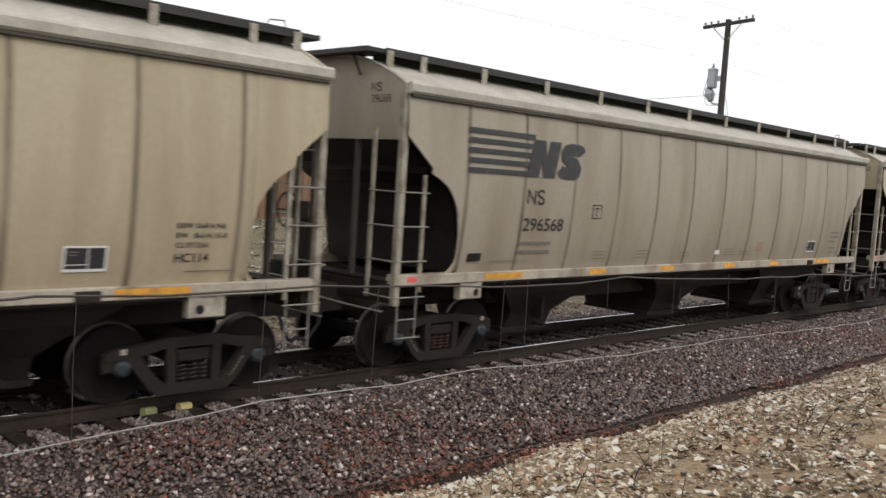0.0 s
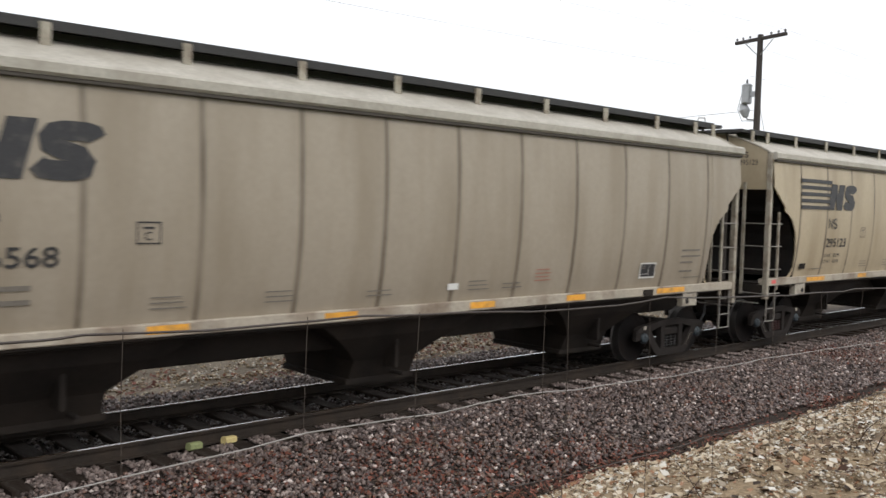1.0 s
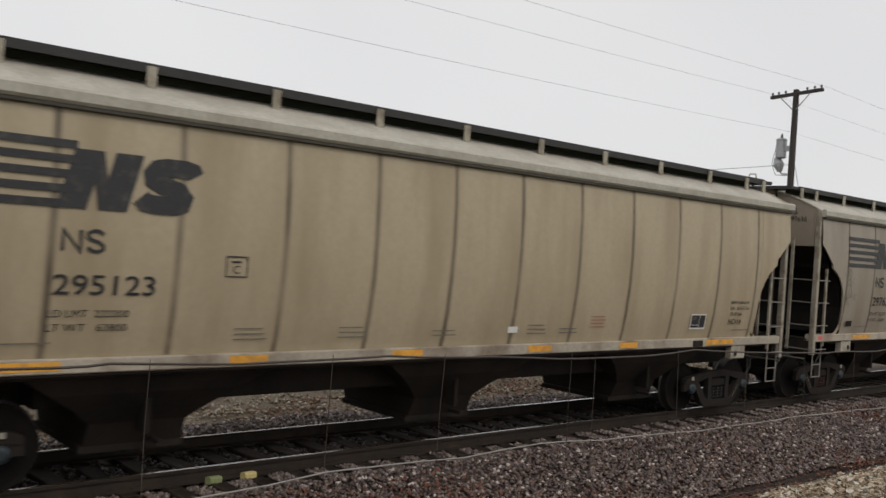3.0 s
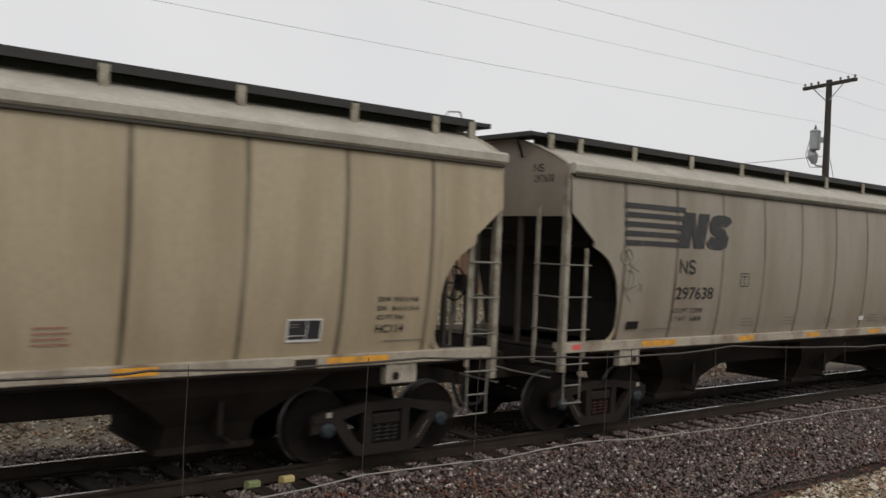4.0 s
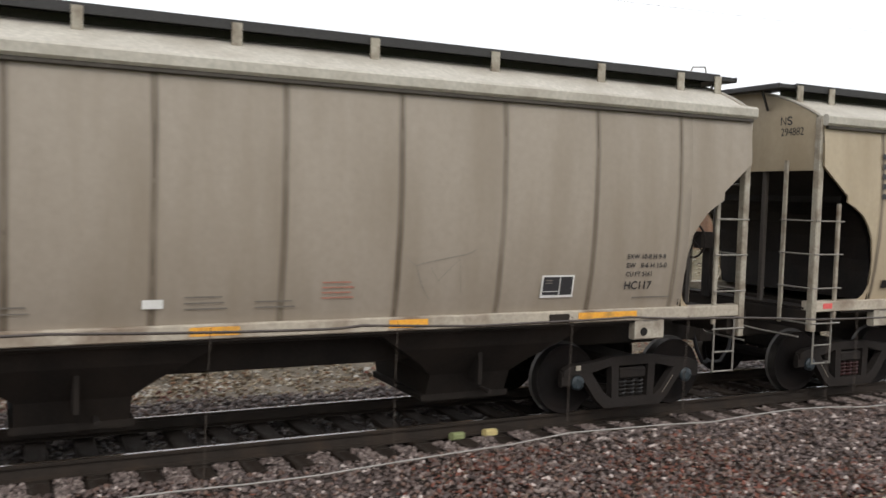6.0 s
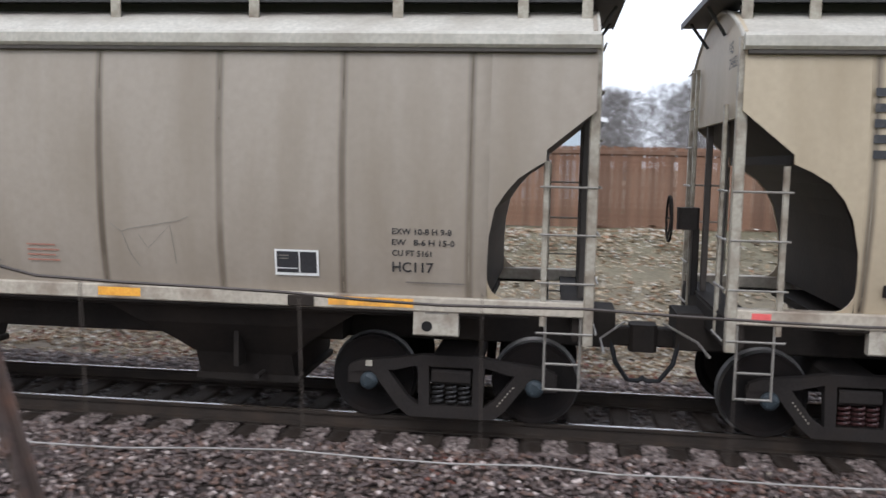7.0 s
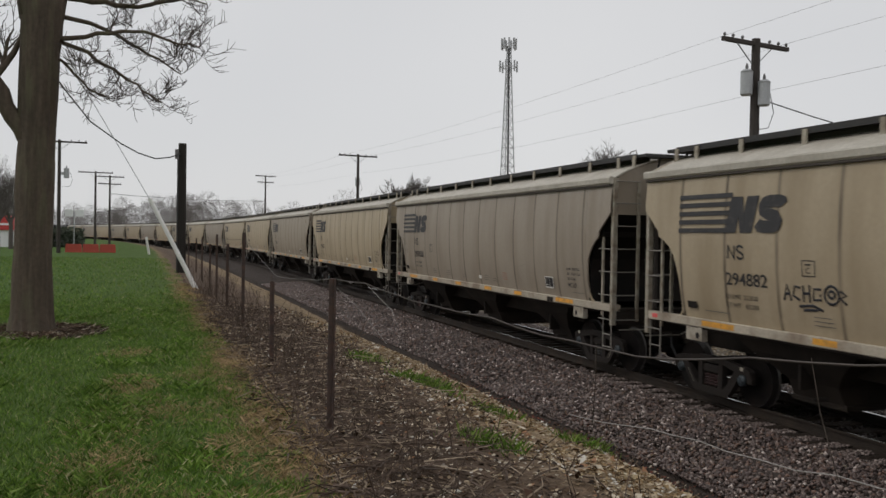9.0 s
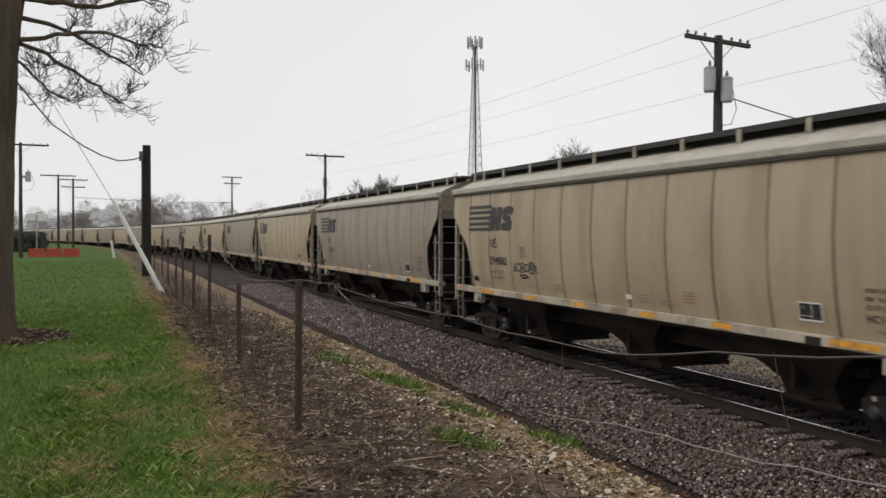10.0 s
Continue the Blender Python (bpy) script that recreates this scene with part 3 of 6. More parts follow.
def shell(car):
    # side sheets, each with its cut-out ends
    cols = sorted(set([round(-7.05 + 14.1 * k / 24, 4) for k in range(25)] + [sg * (p[0] + e) for sg in (-1, 1) for p in CUTS[sg] for e in (0, 0.0005)]))
    cols = [c for c in cols if abs(c) <= 8.256]
    zs = [0, 0.06, 0.18, 0.36, 0.55, 0.75, 0.9, 1.0]
    for side, name in ((-1, "side_sheet"), (1, "side_sheet")):
        outer, inner = [], []
        for s in cols:
            lo = cut_low(s)
            zz = [lo + (4.0 - lo) * q for q in zs]
            # the sheet bellies out a little between two seams
            belly = 0.012 * abs(math.sin(math.pi * (s + 7.05) / 1.282)) if abs(s) < 7.05 else 0
            outer.append([(s, side * (half_width(z) + belly * math.sin(math.pi * (z - lo) / (4.001 - lo))), z) for z in zz])
            inner.append([(s, side * (half_width(z) - 0.03), z) for z in zz])
        m = Mesh().strip(outer).strip(inner)
        m.strip([[a[0] for a in outer], [a[0] for a in inner]])
        sheet = part(name, m, "paint", car, "tan-grey painted steel side, streaked with grime", smooth=True)
        for s in RIBS:
            m = Mesh()
            rows = []
            for z in [1.47, 1.7, 2.0, 2.4, 2.8, 3.2, 3.6, 3.86]:
                if z < cut_low(s):
                    continue
                h = half_width(z)
                rows.append([(s - 0.014, side * (h - 0.01), z), (s - 0.006, side * (h + 0.004), z), (s + 0.006, side * (h + 0.004), z), (s + 0.014, side * (h - 0.01), z)])
            part("weld_seam", m.strip(rows), "rib", sheet, "grimy vertical weld seam")
        # rounded foot of each cut-out
        for end in (-1, 1):
            a = CUTS[end][1][0] - 0.006
            pts = [(a, 1.44), (a + 0.2, 1.44), (a + 0.11, 1.475), (a + 0.05, 1.53), (a + 0.015, 1.6), (a, 1.7)]
            m = Mesh()
            m.add([(end * x, side * half_width(z), z) for x, z in pts] + [(end * x, side * (half_width(z) - 0.03), z) for x, z in pts],
                  [(0, 1, 2, 3, 4, 5), (11, 10, 9, 8, 7, 6)] + [(q, q + 6, (q + 1) % 6 + 6, (q + 1) % 6) for q in range(6)])
            part("corner_gusset", m, "paint", sheet)
        # added dark strip: the top chord's shade on the side, put in as colour
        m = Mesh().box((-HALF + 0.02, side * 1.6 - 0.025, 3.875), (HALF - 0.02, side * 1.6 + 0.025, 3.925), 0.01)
        part("eave_gap", m, "eave_shade", sheet)
    # roof and the chord along its edge
    ny = [-1.575 + 3.15 * k / 20 for k in range(21)]
    top = [[(s, y, roof_z(y)) for y in ny] for s in np.linspace(-HALF, HALF, 25)]
    low = [[(s, y, roof_z(y) - 0.04) for y in ny] for s in np.linspace(-HALF, HALF, 25)]
    m = Mesh().strip(top).strip(low).strip([[r[0] for r in top], [r[0] for r in low]]).strip([[r[-1] for r in top], [r[-1] for r in low]])
    part("roof", m, "roof", car, "curved tan-grey roof", smooth=True)
    for side in (-1, 1):
        y0, y1 = sorted((side * 1.545, side * 1.66))
        part("top_chord", Mesh().box((-HALF - 0.02, y0, 3.92), (HALF + 0.02, y1, 4.075), 0.03), "roof", car)
        y0, y1 = sorted((side * 1.36, side * 1.54))
        part("side_sill", Mesh().box((-HALF - 0.03, y0, 1.3), (HALF + 0.03, y1, 1.45), 0.012), "sillpaint", car, "pale steel side sill with grime")
        part("sill_flange", Mesh().box((-HALF + 0.6, side * 1.45 - 0.06, 1.268), (HALF - 0.6, side * 1.45 + 0.06, 1.298), 0.006), "under", car)
    # end walls over black slope sheets
    for end in (-1, 1):
        poly = [(-1.55, 3.3)] + [(y, roof_z(y) + 0.01) for y in ny[1:-1]] + [(1.55, 3.3)]
        m = Mesh()
        x0, x1 = end * HALF, end * (HALF - 0.05)
        n = len(poly)
        m.add([(x0, y, z) for y, z in poly] + [(x1, y, z) for y, z in poly],
              [tuple(range(n)), tuple(range(2 * n - 1, n - 1, -1))] + [(q, q + n, (q + 1) % n + n, (q + 1) % n) for q in range(n)])
        part("end_wall", m, "paint", car, "tan-grey end wall with arched top")
        m = Mesh().tube([(end * (HALF + 0.005), y, roof_z(y)) for y in ny], 0.022, 5)
        part("end_arch", m, "roof", car)
        # sloping sheets, near-black all over below the tan end wall
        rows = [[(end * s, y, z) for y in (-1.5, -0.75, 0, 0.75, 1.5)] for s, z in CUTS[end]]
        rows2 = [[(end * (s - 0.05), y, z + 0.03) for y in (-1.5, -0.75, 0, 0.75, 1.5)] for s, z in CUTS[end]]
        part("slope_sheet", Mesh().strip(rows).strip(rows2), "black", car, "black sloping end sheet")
        part("end_sill", Mesh().box((end * 8.1 if end > 0 else -8.3, -1.45, 1.05), (8.3 if end > 0 else -8.1, 1.45, 1.32), 0.015), "under", car)
        part("end_platform", Mesh().box((min(end * 7.98, end * 8.3), -1.4, 1.33), (max(end * 7.98, end * 8.3), 1.4, 1.36), 0.005), "under", car)
        # upright braces on the platform
        for y in (-0.5, 0.5):
            part("brace", Mesh().box((end * 8.2 - 0.035, y - 0.035, 1.36), (end * 8.2 + 0.035, y + 0.04, 3.3), 0.008), "brace", car)


def roof_gear(car):
    for side in (-1, 1):
        a, b = sorted((side * 0.6, side * 0.985))
        walkway = part("running_board", Mesh().box((-HALF + 0.05, a, 4.5), (HALF - 0.05, b, 4.535), 0.004), "grate", car, "dark steel grating roofwalk")
        m = Mesh()
        for q in range(5):
            y = side * (0.62 + 0.0875 * q)
            m.box((-HALF + 0.05, y - 0.008, 4.536), (HALF - 0.05, y + 0.008, 4.556))
        part("grating_bars", m, "grate", walkway)
        part("edge_angle", Mesh().box((-HALF + 0.05, side * 0.99 - 0.012, 4.46), (HALF - 0.05, side * 0.99 + 0.012, 4.565), 0.003), "grate", walkway)
        for s in BRACKETS:
            zb = roof_z(1.01) - 0.01
            part("bracket", Mesh().box((s - 0.055, side * 1.02 - 0.016, zb), (s + 0.055, side * 1.02 + 0.016, 4.53), 0.006), "ladder", car, "pale roofwalk bracket")
    # added dark panels close the gap, standing for shade and the far grating
    for side in (-1, 1):
        part("walk_bearer", Mesh().box((-HALF + 0.1, side * 0.66 - 0.015, 4.33), (HALF - 0.1, side * 0.66 + 0.015, 4.5), 0.005), "brace", car, "added dark panel standing for shade and far grating under the roofwalk")
    hatch = part("roof_hatch", Mesh().box((-7.4, -0.33, 4.44), (7.4, 0.33, 4.55), 0.05), "roof", car, "long trough hatch cover")
    for s in np.arange(-6.6, 6.7, 1.2):
        part("hatch_clamp", Mesh().box((s - 0.03, -0.4, 4.5), (s + 0.03, 0.4, 4.585), 0.008), "grate", hatch)
    for end in (-1, 1):
        a, b = sorted((end * 8.12, end * 8.52))
        plat = part("crossover_platform", Mesh().box((a, -0.98, 4.49), (b, 0.98, 4.525), 0.004), "grate", car, "dark grating platform over the end")
        m = Mesh()
        for q in range(9):
            x = a + (b - a) * (q + 0.5) / 9
            m.box((x - 0.008, -0.96, 4.526), (x + 0.008, 0.96, 4.55))
        part("grating_bars", m, "grate", plat)
        for x in (a, b):
            part("edge_angle", Mesh().box((x - 0.01, -0.985, 4.48), (x + 0.01, 0.985, 4.552), 0.003), "grate", plat)
        for y in (-0.6, 0.6):
            part("strut", Mesh().tube([(end * 8.47, y, 4.49), (end * 8.27, y * 0.9, 4.2)], 0.02, 5), "grate", plat)
        for y in (-0.9, 0.9) if end > 0 else ():
            part("handhold", Mesh().tube([(end * 7.75, y, 4.55), (end * 7.8, y, 4.64), (end * 8.02, y, 4.66), (end * 8.05, y, 4.55)], 0.012, 5), "rung", plat)


def ladders(car):
    """Side and end ladders at the four corners; the tall ones stand at opposite corners."""
    for end in (-1, 1):
        for side in (-1, 1):
            tall = end * side < 0
            y = side * 1.53
            a, b = sorted((y, y + side * -0.05))
            m = Mesh().box((end * 8.25 - 0.05, a - 0.03, 1.03), (end * 8.25 + 0.05, b + 0.03, 4.05), 0.012)
            post = part("corner_post", m, "ladder", car, "pale corner post with bolts")
            m = Mesh().box((end * 7.8 - 0.03, a, 1.2), (end * 7.8 + 0.03, b, 2.84), 0.01)
            lad = part("side_ladder", m, "ladder", car)
            for z in (2.59, 2.12, 1.64, 1.14):
                part("rung", Mesh().tube([(end * 7.74, y - side * -0.03, z), (end * 8.3, y - side * -0.03, z)], 0.012, 6), "rung", lad)
            # step hung under the sill
            ys = side * 1.5
            m = Mesh().tube([(end * 7.83, ys, 1.3), (end * 7.83, ys, 0.55)], 0.014, 6).tube([(end * 8.18, ys, 1.3), (end * 8.18, ys, 0.55)], 0.014, 6)
            step = part("sill_step", m, "rung", car)
            for z in (0.82, 0.56):
                part("rung", Mesh().tube([(end * 7.83, ys, z), (end * 8.18, ys, z)], 0.013, 6), "rung", step)
            # end ladder
            top = 4.0 if tall else 3.45
            ye = side * 0.98
            m = Mesh().box((end * 8.3 - 0.02, ye - 0.035, 1.1), (end * 8.3 + 0.02, ye + 0.035, top), 0.008)
            el = part("end_ladder", m, "ladder", car)
            zz = [3.98, 3.53, 3.06, 2.59, 2.12, 1.64, 1.14] if tall else [2.59, 2.12, 1.64, 1.14]
            for z in zz:
                part("rung", Mesh().tube([(end * 8.33, ye - side * 0.03, z), (end * 8.33, side * 1.52, z)], 0.012, 6), "rung", el)


def underbody(car):
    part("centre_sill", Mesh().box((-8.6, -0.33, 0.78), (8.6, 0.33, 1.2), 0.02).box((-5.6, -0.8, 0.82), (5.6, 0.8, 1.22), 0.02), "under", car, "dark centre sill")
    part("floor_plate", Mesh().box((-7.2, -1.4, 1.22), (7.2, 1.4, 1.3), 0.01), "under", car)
    for s in (-4.5, 0.0, 4.5):
        m = Mesh()
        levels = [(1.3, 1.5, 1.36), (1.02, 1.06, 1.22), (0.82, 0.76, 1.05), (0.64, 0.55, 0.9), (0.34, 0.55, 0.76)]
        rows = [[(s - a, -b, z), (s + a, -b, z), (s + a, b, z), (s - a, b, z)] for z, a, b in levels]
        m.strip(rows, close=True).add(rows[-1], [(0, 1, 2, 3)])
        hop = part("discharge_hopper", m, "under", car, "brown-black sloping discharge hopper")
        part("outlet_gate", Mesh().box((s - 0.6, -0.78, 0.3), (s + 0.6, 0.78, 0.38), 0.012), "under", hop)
        for side in (-1, 1):
            part("gate_shaft", Mesh().tube([(s + 0.2, side * 0.7, 0.42), (s + 0.2, side * 1.05, 0.42)], 0.03, 8), "truckiron", hop)
        part("stiffener", Mesh().box((s - 0.03, -1.15, 0.55), (s + 0.03, -0.9, 1.2), 0.006), "under", hop)
    # jacking pads near the trucks
    for end in (-1, 1):
        for side in (-1, 1):
            y0, y1 = sorted((side * 1.4, side * 1.52))
            a, b = sorted((end * 6.5, end * 6.96))
            pad = part("jacking_pad", Mesh().box((a, y0, 1.05), (b, y1, 1.38), 0.015), "padpaint", car, "pale bolster pad with round hole")
            xh = end * 6.64 if end > 0 else -6.62
            part("hole", Mesh().lathe([(0, 0.055), (-0.004 * side * -1, 0.055)], (xh, side * 1.523, 1.15), 14), "black", pad)
            m = Mesh().box((a + 0.12 * 1, side * 1.523 - 0.001, 1.28), (b - 0.1, side * 1.523 + 0.001, 1.3))
            part("stencil_bar", m, "faded", pad)
    part("brake_cylinder", Mesh().lathe([(-0.3, 0.11), (-0.28, 0.13), (0.28, 0.13), (0.3, 0.11)], (-7.0, 0.5, 1.0), 14), "under", car)
    # couplers, hoses
    for end in (-1, 1):
        m = Mesh().box((min(end * 8.5, end * 8.82), -0.09, 0.76), (max(end * 8.5, end * 8.82), 0.09, 0.98), 0.02)
        m.box((min(end * 8.78, end * 8.99), -0.17, 0.71), (max(end * 8.78, end * 8.99), 0.12, 1.02), 0.04)
        part("coupler", m, "under", car, "rusty knuckle coupler")
        pts = [(end * 8.55, -0.3, 0.9), (end * 8.62, -0.33, 0.62), (end * 8.76, -0.3, 0.42), (end * 8.88, -0.25, 0.4), (end * 8.95, -0.22, 0.44)]
        part("air_hose", Mesh().tube(pts, 0.028, 7), "rubber", car)
        part("uncoupling_lever", Mesh().tube([(end * 8.42, -1.45, 0.95), (end * 8.42, -0.7, 0.95), (end * 8.72, -0.15, 1.05)], 0.014, 5), "rung", car)
    # hand brake at one end
    bw = part("brake_wheel", Mesh().tube([(-8.62, 0.55 + 0.27 * math.cos(a), 2.2 + 0.27 * math.sin(a)) for a in np.linspace(0, 2 * math.pi, 19)], 0.016, 5), "truckiron", car, "spoked hand brake wheel")
    for a in np.linspace(0, 2 * math.pi, 6)[:-1]:
        part("spoke", Mesh().tube([(-8.6, 0.55, 2.2), (-8.62, 0.55 + 0.27 * math.cos(a), 2.2 + 0.27 * math.sin(a))], 0.011, 4), "truckiron", bw)
    part("brake_gear_box", Mesh().box((-8.52, 0.45, 2.08), (-8.28, 0.68, 2.34), 0.03), "truckiron", car)
    part("brake_stand", Mesh().box((-8.35, 0.47, 1.3), (-8.27, 0.63, 2.1), 0.01), "black", car)


def truck(car, s, near_red):
    """A two-axle truck; its axles turn."""
    m = Mesh().box((s - 0.25, -0.95, 0.42), (s + 0.25, 0.95, 0.72), 0.04)
    base = part("truck", m, "truckiron", car, "cast steel three-piece truck")
    for side in (-1, 1):
        y0, y1 = sorted((side * 0.98, side * 1.09))
        # side frame in bars, so that its windows stay open
        m = Mesh()
        bars = [[(-1.1, 0.54), (-1.1, 0.62), (-0.98, 0.67), (-0.6, 0.71), (-0.3, 0.76), (0.3, 0.76), (0.6, 0.71), (0.98, 0.67), (1.1, 0.62), (1.1, 0.54), (0.62, 0.58), (0.38, 0.64), (-0.38, 0.64), (-0.62, 0.58)]]
        for g in (-1, 1):
            bars.append([(g * x, z) for x, z in ((0.9, 0.6), (0.7, 0.6), (0.46, 0.29), (0.36, 0.22), (0.3, 0.09), (0.46, 0.09), (0.58, 0.19), (0.76, 0.43))])
            bars.append([(g * x, z) for x, z in ((0.34, 0.18), (0.36, 0.67), (0.24, 0.67), (0.23, 0.18))])
        bars.append([(-0.45, 0.085), (-0.4, 0.215), (0.4, 0.215), (0.45, 0.085)])
        for poly in bars:
            m.prism([(s + x, z) for x, z in poly], y0, y1)
        m.box((s - 1.12, y0 + 0.02, 0.4), (s - 0.78, y1 - 0.01, 0.6), 0.02).box((s + 0.78, y0 + 0.02, 0.4), (s + 1.12, y1 - 0.01, 0.6), 0.02)
        part("side_frame", m, "truckiron", base)
        y0, y1 = sorted((side * 0.93, side * 1.075))
        part("bolster_end", Mesh().box((s - 0.21, y0, 0.45), (s + 0.21, y1, 0.6), 0.025), "truckiron", base)
        for q in range(3):
            x = s - 0.14 + 0.14 * q
            helix = [(x + 0.054 * math.cos(w), side * 1.02 + 0.054 * math.sin(w), 0.22 + 0.23 * w / (9 * math.pi)) for w in np.linspace(0, 9 * math.pi, 46)]
            part("coil_spring", Mesh().tube(helix, 0.016, 5), near_red, base)
        if side < 0:
            # pale stencil on the outer arm, small plate over the inner bearing
            g = 1 if s > 0 else -1
            for q in range(7):
                c, d = (s + g * (0.5 + 0.027 * q), 0.245 + 0.034 * q), 0.011
                m = Mesh().prism([(c[0] - g * d, c[1] - d * 0.2), (c[0], c[1] - d), (c[0] + g * d, c[1] + d * 0.3), (c[0], c[1] + d)], -1.094, -1.0905)
                part("stencil_mark", m, "ladder", base)
            part("bearing_plate", Mesh().box((s - g * 0.889 - 0.035, -1.1, 0.61), (s - g * 0.889 + 0.035, -1.088, 0.675), 0.006), "padpaint", base, "small pale plate")
    for a in (-0.889, 0.889):
        m = Mesh().tube([(0, -1.05, 0), (0, 1.05, 0)], 0.085, 10)
        prof = [(-0.065, 0.2), (-0.06, 0.4), (-0.07, 0.45), (0.06, 0.452), (0.075, 0.485), (0.085, 0.48), (0.09, 0.42), (0.03, 0.36), (0.05, 0.15)]
        for side in (-1, 1):
            m.lathe([(-side * p, r) for p, r in prof] if side < 0 else [(-p, r) for p, r in prof], (0, side * 0.755, 0), 32)
        w = part("wheelset", m, "wheel", base, "rusty dark wheelset with bright worn rim", smooth=False)
        w.data.materials.append(M["rim"])
        for p in w.data.polygons:
            if min(math.hypot(w.data.vertices[i].co.x, w.data.vertices[i].co.z) for i in p.vertices) > 0.448:
                p.material_index = 1
        w.matrix_basis = pose(s + a, 0, 0.452)
        for side in (-1, 1):
            c = Mesh().lathe([(side * -0.06, 0.095), (side * 0.0, 0.096), (side * 0.02, 0.078), (side * 0.03, 0.045)], (0, side * 1.1, 0), 16)
            for q in range(3):
                wq = 2 * math.pi * q / 3
                c.lathe([(0, 0.016), (side * 0.022, 0.014)], (0.055 * math.cos(wq), side * 1.118, 0.055 * math.sin(wq)), 6)
            cp = new("bearing_cap", c.data("bearing_cap", M["cap"]))
            cp.parent = base
            cp.matrix_basis = pose(s + a, 0, 0.452)
            cp["label"] = "blue-grey bearing end cap"
    return base


def build_car():
    car = thing("hopper_car", "tan-grey steel covered hopper railway car, grimy, on black trucks", "railway car", "cars of the train")
    shell(car)
    roof_gear(car)
    ladders(car)
    underbody(car)
    for s in (-6.85, 6.85):
        truck(car, s, "redspring" if s < 0 else "spring")
    # reflective tape along the sill
    for a, b in ((-6.47, -5.59), (-3.78, -3.3), (-1.5, -1.0), (1.0, 1.5), (3.13, 3.6), (5.62, 6.5)):
        part("reflective_tape", Mesh().box((a, -1.544, 1.335), (b, -1.5405, 1.425)), "yellow", car, "worn yellow reflective tape")
    part("red_marker", Mesh().box((-8.06, -1.545, 1.345), (-7.88, -1.5405, 1.42)), "red", car, "small red panel")
    part("defect_card_box", Mesh().box((5.2, -1.57, 1.31), (5.47, -1.541, 1.42), 0.008), "under", car)
    # square routing box and consolidated stencil panel
    m = Mesh()
    banded(m, -6.88, 1.62, 0.28, 0.12, 2, 0.03)
    part("routing_board", m, "under", car)
    m = Mesh()
    banded(m, 5.06, 1.62, 0.46, 0.27, 3, 0.018)
    plate = part("stencil_panel", m, "white", car, "black stencil panel with white border")
    m = Mesh()
    banded(m, 5.082, 1.65, 0.23, 0.22, 3, 0.022)
    part("panel_field", m, "decal", plate)
    m = Mesh()
    banded(m, 5.326, 1.65, 0.172, 0.22, 3, 0.022)
    part("panel_field", m, "decal", plate)
    m = Mesh()
    banded(m, 5.085, 1.69, 0.215, 0.009, 1, 0.026)
    part("panel_line", m, "white", plate)
    m = Mesh()
    banded(m, 5.11, 1.82, 0.1, 0.014, 1, 0.026)
    banded(m, 5.11, 1.79, 0.09, 0.012, 1, 0.026)
    part("panel_writing", m, "faded", plate)
    # small faded notices along the foot of the side
    for s, n in ((-3.75, 3), (-2.35, 3), (-0.85, 2), (0.95, 3), (1.65, 2), (-6.4, 1)):
        m = Mesh()
        for q in range(n):
            banded(m, s, 1.6 + 0.06 * q, 0.42 - 0.03 * q if n > 1 else 0.7, 0.014, 1)
        part("small_notice", m, "faded", car)
    m = Mesh()
    for q in range(4):
        banded(m, 2.35, 1.68 + 0.055 * q, 0.36 - 0.04 * (q % 2), 0.016, 1)
    part("red_notice", m, "fadedred", car)
    m = Mesh()
    banded(m, 0.55, 1.62, 0.2, 0.09, 2)
    part("white_label", m, "white", car)
    return car


